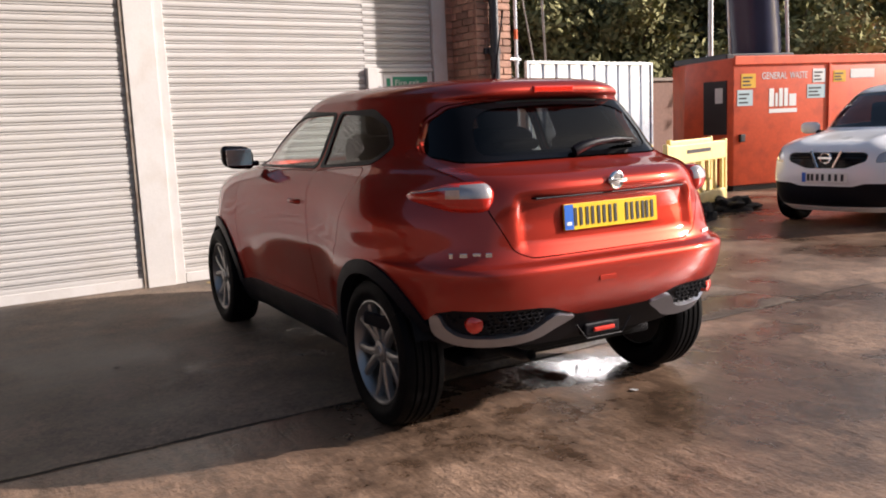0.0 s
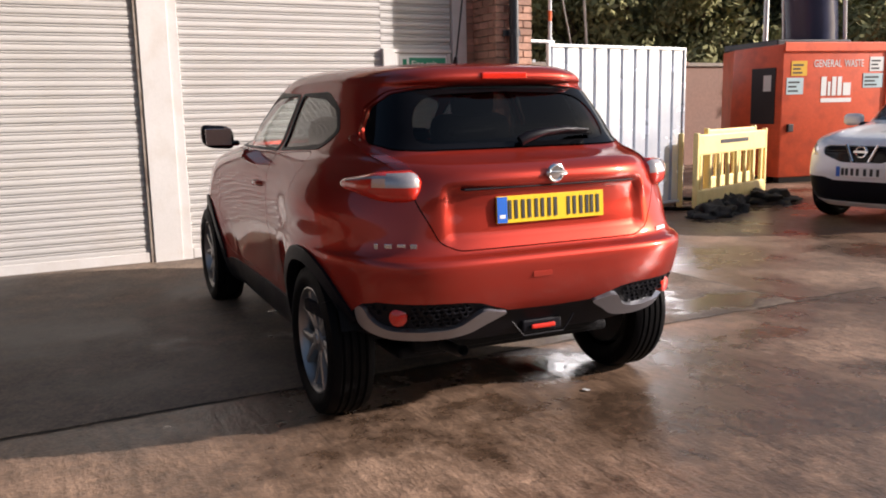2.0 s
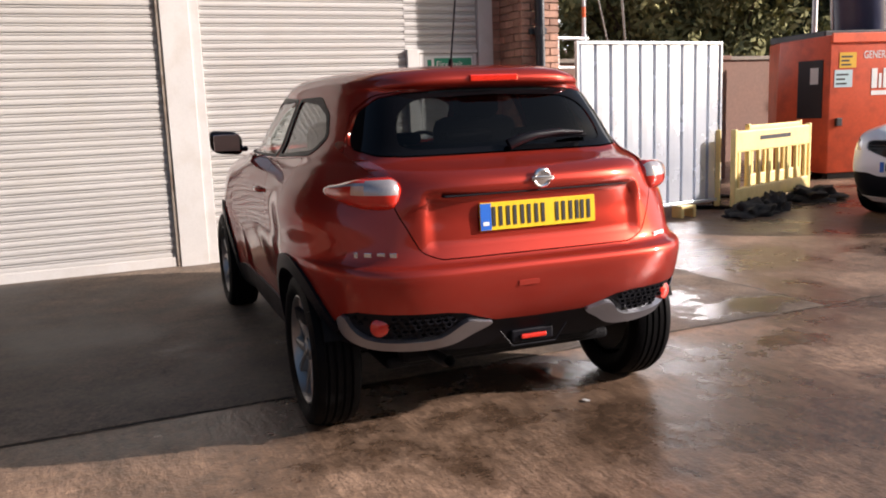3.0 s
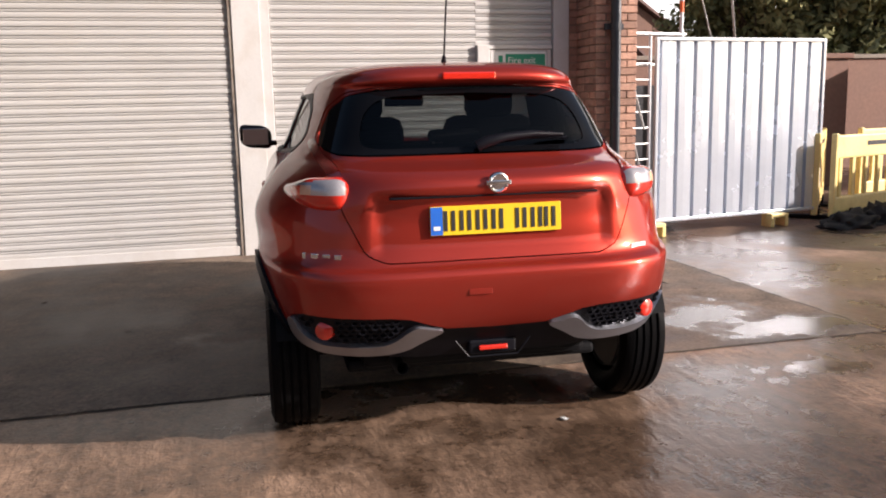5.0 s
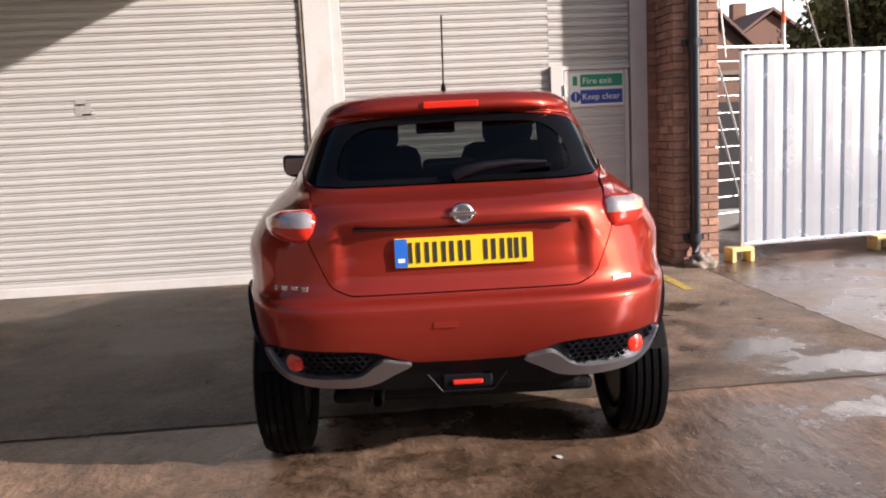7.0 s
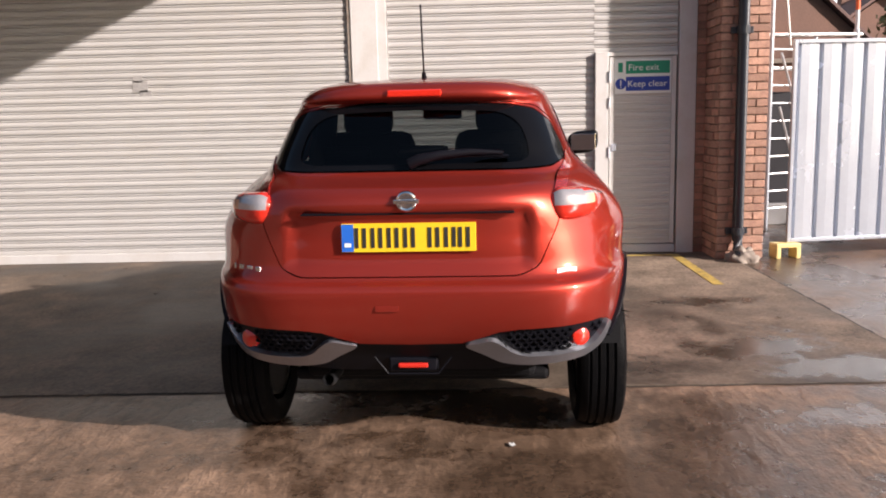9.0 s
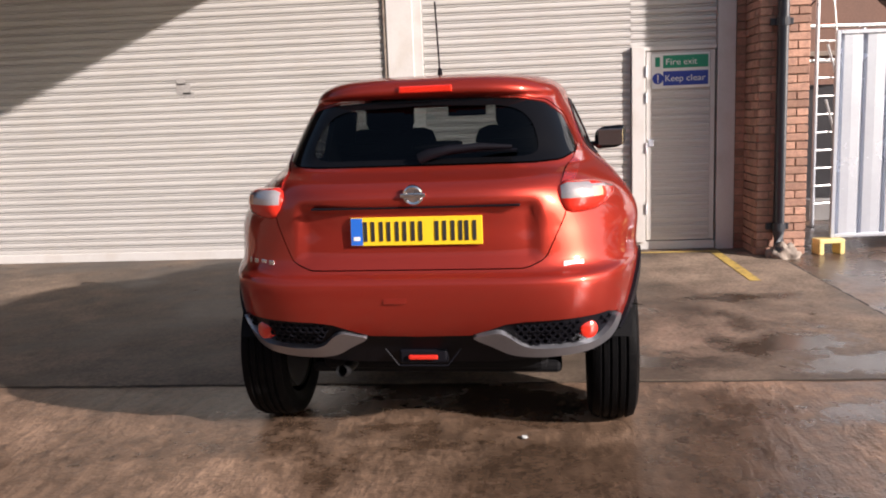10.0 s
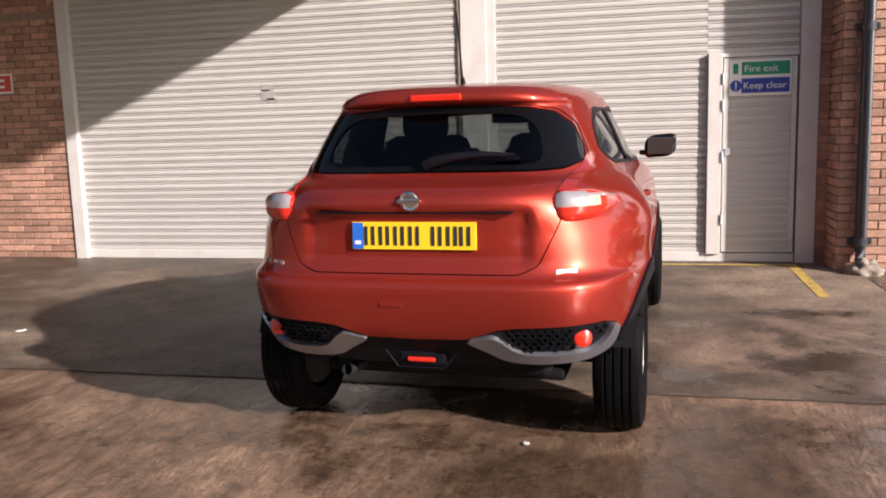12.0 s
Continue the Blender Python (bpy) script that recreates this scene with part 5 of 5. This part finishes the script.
    lathe(bm, [(0.023, 0.004), (0.025, -0.005), (0.030, -0.007), (0.035, -0.004), (0.036, 0.006)], 40, "y")
    box(bm, (-0.044, -0.009, -0.007), (0.044, 0.0, 0.008), 0.003)
    lathe(bm, [(0.0005, -0.003), (0.026, -0.002), (0.026, 0.004)], 32, "y")
    em = part("emblem", bm, M["chrome"], car, "round chrome emblem", smooth=40)
    em.matrix_basis = pose(0.003, 0.092, 1.108, 8, 0, 0) @ Matrix.Scale(1.12, 4)
    for k, (w0, w1) in enumerate(((-0.735, -0.717), (-0.705, -0.672), (-0.662, -0.628), (-0.618, -0.590))):
        bm = bmesh.new()
        box(bm, (0, -0.006, -0.012), (w1 - w0, 0.0, 0.012), 0.002)
        o = part("letter_bar", bm, M["chrome"], car, "chrome badge bar")
        xm = (w0 + w1) / 2
        ly, lt = sh.at_rear(xm, 0.838)
        ld = (w1 - w0) / 2
        o.matrix_basis = pose(xm, ly - 0.002, 0.838, 0, 0, lt) @ pose(-ld, 0, 0)
    bm = bmesh.new()
    box(bm, (0, -0.003, -0.011), (0.088, 0.0, 0.011), 0.001)
    st = part("sticker", bm, M["sign_white"], car, "small white sticker")
    ly, lt = sh.at_rear(0.61, 0.823)
    st.matrix_basis = pose(0.61, ly - 0.002, 0.823, 0, 0, lt) @ pose(-0.044, 0, 0)
    # black strip in place of the shadow line under the tailgate overhang
    part("handle_strip", boxes(((-0.41, 0.108, 1.055), (0.41, 0.150, 1.063)), bevel=0.004), M["black_plastic"], car)
    bm = bmesh.new()
    box(bm, (-0.045, -0.003, -0.011), (0.045, 0.0, 0.011), 0.001)
    tow = part("tow_cover", bm, M["paint_red"], car, "small towing eye cover")
    tow.matrix_basis = pose(-0.08, sh.at_rear(-0.08, 0.70)[0] - 0.001, 0.70)
    # high brake lamp under the spoiler lip, aerial, wiper
    bm = bmesh.new()
    box(bm, (-0.115, 0.515, 1.505), (0.115, 0.56, 1.535), 0.006)
    part("brake_light", bm, M["lamp_red"], car, "red high-level brake light")
    aerial = new("aerial")
    aerial.parent = car
    bm = bmesh.new()
    tube(bm, [(0.0, 1.05, 1.560), (0.0, 1.03, 1.60), (0, 1.02, 1.63)], 0.024, 12, taper=[1, 0.55, 0.35])
    part("base", bm, M["black_plastic"], aerial, smooth=50)
    bm = bmesh.new()
    tube(bm, [(0, 1.02, 1.62), (0.0, 0.93, 1.93)], 0.0045, 6)
    part("rod", bm, M["black_plastic"], aerial)
    wiper = new("wiper")
    wiper.parent = car
    bm = bmesh.new()
    tube(bm, [(-0.01, 0.365, 1.232), (0.03, 0.360, 1.250), (0.12, 0.368, 1.268), (0.24, 0.382, 1.276), (0.37, 0.402, 1.270)], 0.016, 10, taper=[1.5, 1.5, 1.1, 0.9, 0.5])
    part("arm", bm, M["black_plastic"], wiper, smooth=50)
    bm = bmesh.new()
    tube(bm, [(0.02, 0.385, 1.240), (0.20, 0.385, 1.262), (0.39, 0.410, 1.256)], 0.008, 6)
    part("blade", bm, M["gloss_black"], wiper)

    # diffuser, fog lamp, exhaust, underside
    # low tray, also added to block light beneath the car and deepen its shadow
    bm = bmesh.new()
    box(bm, (-0.50, 0.46, 0.300), (0.50, 0.56, 0.42), 0.03)
    box(bm, (-0.56, 0.50, 0.275), (0.56, 1.25, 0.33), 0.02)
    part("rear_undertray", bm, M["trim"], car, "black plastic undertray")
    bm = bmesh.new()
    box(bm, (-0.10, 0.196, 0.410), (0.10, 0.28, 0.470), 0.01)
    fog = part("fog_housing", bm, M["black_plastic"], car)
    bm = bmesh.new()
    box(bm, (-0.060, 0.181, 0.429), (0.060, 0.195, 0.449), 0.006)
    part("fog_lamp", bm, M["lamp_red"], fog, "red fog lamp lens")
    bm = bmesh.new()
    tube(bm, [(-0.155, 0.188, 0.475), (-0.10, 0.186, 0.405), (0.10, 0.186, 0.405), (0.155, 0.188, 0.475)], 0.004, 6)
    part("fog_trim", bm, M["black_plastic"], fog)
    bm = bmesh.new()
    tube(bm, [(-0.36, 0.60, 0.33), (-0.36, 0.30, 0.345), (-0.36, 0.25, 0.36)], 0.025, 16, caps=False)
    tube(bm, [(-0.36, 0.60, 0.33), (-0.36, 0.30, 0.345), (-0.36, 0.251, 0.36)], 0.021, 16, caps=False)
    part("exhaust", bm, M["alloy_dark"], car, smooth=50)
    part("underside", boxes(((-0.60, 1.15, 0.215), (0.60, 3.8, 0.30)), ((-0.52, 0.34, 0.385), (0.52, 1.4, 0.60)), bevel=0.03), M["trim"], car)
    bm = bmesh.new()
    tube(bm, [(-0.7, 0.82, 0.33), (0.7, 0.82, 0.33)], 0.05, 10)
    part("axle", bm, M["trim"], car)
    part("floor_pan", boxes(((-0.72, 0.45, 0.40), (0.72, 3.4, 0.44)), bevel=0.01), M["trim"], car)

    for y in AX:
        for s in (1, -1):
            bm = bmesh.new()
            lathe(bm, [(0.40, -0.02), (0.40, -0.26), (0.02, -0.26)], 40, "x")
            bmesh.ops.delete(bm, geom=[v for v in bm.verts if v.co.z < (0.07 if y < 2 else -0.10)], context="VERTS")
            lin = part("arch_liner", bm, M["trim"], car, smooth=50)
            lin.matrix_basis = pose(s * 0.87, y, WZ, 0, 0, 0 if s > 0 else 180)
            wheel(car, pose(s * (0.782 if y < 2 else 0.795), y, WZ, (y * 40 + s * 17) % 72, 0, 0), s < 0, WZ, 0.205, 0.242)

    # cabin
    for sx in (-0.36, 0.36):
        seat = new("front_seat")
        seat.parent = car
        bm = bmesh.new()
        box(bm, (sx - 0.25, 1.62, 0.70), (sx + 0.25, 2.12, 0.86), 0.05)
        part("cushion", bm, M["seat"], seat, smooth=40)
        bm = bmesh.new()
        box(bm, (sx - 0.25, 1.52, 0.80), (sx + 0.25, 1.68, 1.345), 0.07)
        part("backrest", bm, M["seat"], seat, smooth=40)
        bm = bmesh.new()
        box(bm, (sx - 0.135, 1.52, 1.33), (sx + 0.135, 1.62, 1.50), 0.045)
        part("headrest", bm, M["seat"], seat, smooth=40)
    bench = new("rear_bench")
    bench.parent = car
    bm = bmesh.new()
    box(bm, (-0.62, 0.78, 0.80), (0.62, 0.95, 1.225), 0.05)
    part("backrest", bm, M["seat"], bench, smooth=40)
    for sx in (-0.36, 0.0, 0.36):
        bm = bmesh.new()
        box(bm, (sx - 0.12, 0.80, 1.235), (sx + 0.12, 0.89, 1.29), 0.025)
        part("headrest", bm, M["seat"], bench, smooth=40)
    for s in (-1, 1):
        bm = bmesh.new()
        prism(bm, [(0.52, 1.10), (1.25, 1.10), (1.12, 1.30), (1.2, 1.44), (0.76, 1.44), (0.58, 1.25)], 0.02, Matrix(((0, s, 0, s * 0.455), (1, 0, 0, 0), (0, 0, 1, 0), (0, 0, 0, 1))))
        part("pillar_trim", bm, M["trim"], car, "dark inner pillar trim")
    bm = bmesh.new()
    box(bm, (-0.66, 2.55, 0.70), (0.66, 3.1, 1.10), 0.08)
    part("dashboard", bm, M["trim"], car, smooth=40)
    bm = bmesh.new()
    box(bm, (-0.12, 2.22, 1.40), (0.12, 2.25, 1.465), 0.012)
    part("inside_mirror", bm, M["gloss_black"], car)
    bm = bmesh.new()
    box(bm, (-0.60, 0.45, 1.165), (0.60, 0.80, 1.18), 0.006)
    part("parcel_shelf", bm, M["trim"], car)
    bm = bmesh.new()
    lathe(bm, [(0.17, -0.012), (0.185, 0), (0.17, 0.012), (0.155, 0), (0.17, -0.012)], 36, "y")
    sw = part("steering_wheel", bm, M["trim"], car, smooth=60)
    sw.matrix_basis = pose(0.36, 2.42, 1.08, -22, 0, 0)

    # door mirrors and handles
    for s in (-1, 1):
        mir = new("door_mirror")
        mir.parent = car
        bm = bmesh.new()
        bmesh.ops.create_icosphere(bm, subdivisions=4, radius=1)
        for v in bm.verts:
            x, y, z = v.co
            sq = lambda a, p: math.copysign(abs(a) ** p, a)
            v.co = Vector((s * (0.905 + 0.102 * sq(x, 0.55)), 2.70 + 0.08 * sq(y, 0.7) * (1 if y > 0 else 0.35), 1.225 + 0.074 * sq(z, 0.55) + 0.02 * x))
        part("housing", bm, M["gloss_black"], mir, smooth=60)
        bm = bmesh.new()
        box(bm, (-0.08, -0.004, -0.052), (0.08, 0.0, 0.052), 0.002)
        gl = part("mirror_glass", bm, M["chrome"], mir)
        gl.matrix_basis = pose(s * 0.905, 2.660, 1.225, -2, 0, s * 3)
        bm = bmesh.new()
        box(bm, (min(s * 0.77, s * 0.84), 2.67, 1.165), (max(s * 0.77, s * 0.84), 2.74, 1.20), 0.012)
        part("arm", bm, M["gloss_black"], mir)
        bm = bmesh.new()
        tube(bm, [(s * 0.838, 1.72, 0.99), (s * 0.866, 1.76, 0.993), (s * 0.866, 1.86, 0.993), (s * 0.838, 1.90, 0.99)], 0.014, 8)
        part("handle", bm, M["paint_red"], car, smooth=50)
    return car


red_car(pose(2.552, 2.63, 0, 0, 0, -2.6))


# ---- the white car across the yard ----
def white_car(at):
    car = thing("car", "white crossover car with black lower bumper parked in the yard", "car", at)
    levels = (
        (0.20, 0.30, 0.42, 0.52, 0.62, 0.72, 0.82, 0.90, 0.96, 1.00, 1.04, 1.10, 1.22, 1.36, 1.48, 1.54, 1.58, 1.60, 1.605),
        (0.76, 0.84, 0.87, 0.88, 0.885, 0.885, 0.88, 0.87, 0.86, 0.845, 0.82, 0.79, 0.745, 0.69, 0.63, 0.58, 0.48, 0.30, 0.03),
        (0.35, 0.14, 0.07, 0.05, 0.04, 0.05, 0.06, 0.08, 0.12, 0.16, 0.20, 0.26, 0.36, 0.48, 0.60, 0.72, 0.95, 1.3, 1.7),
        (4.10, 4.24, 4.29, 4.31, 4.33, 4.32, 4.29, 4.20, 3.95, 3.60, 3.34, 3.20, 2.98, 2.72, 2.46, 2.28, 2.12, 1.98, 1.8),
        (5,) * 19,
        (4.8, 4.8, 4.8, 4.8, 4.6, 4.5, 4.3, 4.0, 3.4, 3.0, 2.8, 3.0, 3.4, 3.6, 3.6, 3.4, 3.0, 2.6, 2.4),
    )

    def shape(g):
        x, y, z = g[..., 0].copy(), g[..., 1].copy(), g[..., 2].copy()
        for cy in (0.80, 3.43):
            x *= 1 + 0.03 * np.exp(-((y - cy) / 0.4) ** 2) * np.exp(-((z - 0.66) / 0.3) ** 2)
        # raised bonnet crease
        z += 0.025 * np.exp(-((np.abs(x) - 0.42) / 0.10) ** 2) * step(3.2, 3.6, y) * step(0.86, 0.94, z)
        z += 0.05 * step(0.58, 0.78, z)
        return np.stack([x, y, z], -1)

    sh = Shell(shell(levels, 1.9, 110, 150, shape))
    is_side = lambda c, n: c[0] > 0.35 and abs(n[0]) > 0.22
    is_front = lambda c, n: c[1] > 1.9 and n[1] > 0.03
    AX, WZ = (0.80, 3.43), 0.335
    screen = rounded([(-0.1, 1.125), (0.66, 1.125), (0.70, 1.17), (0.60, 1.47), (0.52, 1.54), (-0.1, 1.56)], 0.05)
    low = rounded([(-0.1, 0.50), (0.30, 0.50), (0.42, 0.535), (0.70, 0.535), (0.80, 0.56), (0.90, 0.50), (0.95, 0.27), (-0.1, 0.25)], 0.03)
    grille = rounded([(-0.1, 0.70), (0.22, 0.70), (0.44, 0.78), (0.45, 0.855), (0.40, 0.88), (-0.1, 0.88)], 0.03)
    lampp = rounded([(0.52, 0.76), (0.66, 0.77), (0.82, 0.84), (0.85, 0.95), (0.72, 0.93), (0.54, 0.86)], 0.03)
    win = rounded([(2.95, 1.13), (0.75, 1.17), (0.85, 1.43), (1.1, 1.52), (2.2, 1.52), (2.5, 1.43)], 0.05)
    arches = [circle(a, WZ, 0.37, 36) for a in AX]
    for mx in (False, True):
        bm = sh.mesh(np.ones(len(sh.quads), bool))
        bm.normal_update()
        for poly, view, test in ((screen, "rear", is_front), (low, "rear", is_front), (grille, "rear", is_front), (lampp, "rear", is_front), (win, "side", is_side), (arches[0], "side", is_side), (arches[1], "side", is_side)):
            bmesh.ops.delete(bm, geom=cut(bm, poly, view, test), context="FACES")
        part("body", finish(bm, 0, 0.02, mx), M["paint_white"], car)
        part("headlamp", stamp(sh, lampp, "rear", is_front, 0.003, -0.004, 0.01, mx), M["lamp_clear"], car, "clear headlamp")
        part("side_window", stamp(sh, win, "side", is_side, 0.004, -0.004, 0.0, mx), M["tint"], car)
    part("windscreen", stamp(sh, screen, "rear", is_front, 0.003, -0.004, 0.0, both=True), M["tint"], car)
    part("lower_bumper", stamp(sh, low, "rear", is_front, 0.002, -0.004, 0.01, both=True), M["black_plastic"], car, "black plastic lower bumper")
    g = part("grille", stamp(sh, grille, "rear", is_front, 0.003, -0.015, 0.01, both=True), M["gloss_black"], car, "black radiator grille")
    for i in range(4):
        part("grille_bar", boxes(((-0.42, 4.285, 0.735 + i * 0.035), (0.42, 4.297, 0.745 + i * 0.035))), M["black_plastic"], g)
    for s in (-1, 1):
        bm = bmesh.new()
        tube(bm, [(s * 0.17, 4.305, 0.89), (s * 0.09, 4.325, 0.71)], 0.016, 8)
        part("chrome_wing", bm, M["chrome"], car, "bright chrome bar")
    bm = bmesh.new()
    lathe(bm, [(0.045, 0.0), (0.05, 0.012), (0.062, 0.014), (0.07, 0.0)], 32, "y")
    box(bm, (-0.08, 0.0, -0.012), (0.08, 0.018, 0.014), 0.003)
    e = part("emblem", bm, M["chrome"], car, "round chrome emblem")
    e.matrix_basis = pose(0, 4.315, 0.815)
    plate = new("number_plate")
    plate.parent = car
    plate.matrix_basis = pose(0, 4.338, 0.60)
    part("backing", boxes(((-0.26, -0.004, -0.0555), (0.26, 0.004, 0.0555)), bevel=0.002), M["plate_white"], plate)
    part("band", boxes(((0.212, 0.004, -0.053), (0.258, 0.0055, 0.053))), M["plate_blue"], plate)
    for x in (-0.2, -0.13, -0.06, 0.02, 0.08, 0.14, 0.185):
        part("bar", boxes(((x - 0.02, 0.004, -0.038), (x + 0.012, 0.007, 0.038))), M["ink"], plate)
    for y in AX:
        for s in (1, -1):
            bm = bmesh.new()
            lathe(bm, [(0.39, -0.02), (0.39, -0.26), (0.02, -0.26)], 32, "x")
            bmesh.ops.delete(bm, geom=[v for v in bm.verts if v.co.z < -0.10], context="VERTS")
            lin = part("arch_liner", bm, M["trim"], car)
            lin.matrix_basis = pose(s * 0.86, y, WZ, 0, 0, 0 if s > 0 else 180)
            wheel(car, pose(s * 0.785, y, WZ, 20, 0, 0), s < 0, WZ, 0.215, 0.225)
    part("floor_pan", boxes(((-0.70, 0.35, 0.20), (0.70, 4.0, 0.32)), bevel=0.03), M["trim"], car)
    bm = bmesh.new()
    box(bm, (-0.66, 2.8, 0.75), (0.66, 3.25, 1.05), 0.08)
    part("dashboard", bm, M["trim"], car)
    for sx in (-0.36, 0.36):
        bm = bmesh.new()
        box(bm, (sx - 0.24, 1.7, 0.6), (sx + 0.24, 1.9, 1.42), 0.06)
        part("seat_back", bm, M["seat"], car)
    for s in (-1, 1):
        bm = bmesh.new()
        bmesh.ops.create_icosphere(bm, subdivisions=3, radius=1)
        for v in bm.verts:
            x, y, z = v.co
            sq = lambda a, p: math.copysign(abs(a) ** p, a)
            v.co = Vector((s * (0.96 + 0.12 * sq(x, 0.6)), 2.78 + 0.07 * sq(y, 0.8), 1.12 + 0.075 * sq(z, 0.6)))
        mir = part("door_mirror", bm, M["paint_white"], car, smooth=60)
        bm = bmesh.new()
        box(bm, (min(s * 0.78, s * 0.88), 2.76, 1.05), (max(s * 0.78, s * 0.88), 2.82, 1.09), 0.01)
        part("arm", bm, M["black_plastic"], mir)
    return car


white_car(pose(12.93, 6.46, 0, 0, 0, 98))

# ---- bricks, the nearest each a piece of its own ----
def brick_mesh(length):
    bm = bmesh.new()
    box(bm, (0, 0, 0), (length, 0.095, 0.065))
    bmesh.ops.bevel(bm, geom=bm.edges[:], offset=0.004, segments=1, affect="EDGES")
    me = bpy.data.meshes.new("brick")
    bm.to_mesh(me)
    bm.free()
    me.materials.append(M["brick"])
    return me


WHOLE, HALF = brick_mesh(0.215), brick_mesh(0.1025)


def course_bricks(u0, u1, odd):
    """Start and mesh of each brick along one course, stretcher bond with halves at the ends."""
    u = u0
    out = []
    if odd:
        out.append((u, HALF, 0.1025))
        u += 0.1125
    while u + 0.1 < u1:
        if u + 0.215 <= u1 + 0.012:
            out.append((u, WHOLE, 0.215))
            u += 0.225
        else:
            out.append((u, HALF, 0.1025))
            u += 0.1125
    return out


def brick_face(parent, m, u0, u1, z0, z1, seed):
    rng = random.Random(seed)
    k = 0
    z = z0
    while z + 0.06 < z1:
        for u, me, _ in course_bricks(u0, u1, k % 2):
            ob = new("brick", me)
            ob.parent = parent
            ob.matrix_basis = m @ pose(u + rng.uniform(-0.002, 0.002), rng.uniform(-0.004, 0.003), z + rng.uniform(-0.002, 0.002), rng.uniform(-0.8, 0.8), 0, rng.uniform(-0.8, 0.8))
        z += 0.075
        k += 1


def brick_rest(parent, m, u0, u1, z0, z1):
    vs, fs = [], []
    k = 0
    z = z0
    while z + 0.06 < z1:
        for u, me, ln in course_bricks(u0, u1, k % 2):
            b = len(vs)
            for x in (u, u + ln):
                for y in (0.0, 0.09):
                    for w in (z, z + 0.065):
                        vs.append(tuple(m @ Vector((x, y, w))))
            fs += [(b, b + 4, b + 5, b + 1), (b + 1, b + 5, b + 7, b + 3), (b, b + 2, b + 6, b + 4), (b, b + 1, b + 3, b + 2), (b + 4, b + 6, b + 7, b + 5)]
        z += 0.075
        k += 1
    me = bpy.data.meshes.new("far_bricks")
    me.from_pydata(vs, [], fs)
    me.materials.append(M["brick"])
    ob = new("far_bricks", me)
    ob.parent = parent
    tagged(ob, kind="stuff")


pier = structure("brick_pier", "red brick pier beside the shutter", "pier")
brick_face(pier, pose(5.155, 7.55, 0.008), 0.0, 0.44, 0.0, 3.0, 1)
brick_face(pier, pose(5.147, 8.02, 0.008, 0, 0, -90), 0.0, 0.44, 0.0, 3.0, 2)
brick_rest(pier, pose(5.155, 7.55, 0.008), 0.0, 0.44, 3.0, 4.15)
side = structure("brick_face", "red brick wall beside the roller shutter", "wall")
brick_face(side, pose(-2.87 - 0.225 * 8, WALL_Y, 0.008), 0.0, 0.225 * 8, 0.0, 2.75, 3)
brick_rest(side, pose(-2.87 - 0.225 * 8, WALL_Y, 0.008), 0.0, 0.225 * 8, 2.775, 4.15)
brick_rest(side, pose(-9.0, WALL_Y, 0.008), 0.0, 4.32, 0.0, 4.15)
brick_rest(side, pose(-2.87, WALL_Y, TOP + 0.19), 0.0, 8.0, 0.0, 0.65)
brick_rest(side, pose(5.062, WALL_Y + 0.004, 0.008), 0.0, 0.105, 0.0, 4.15)
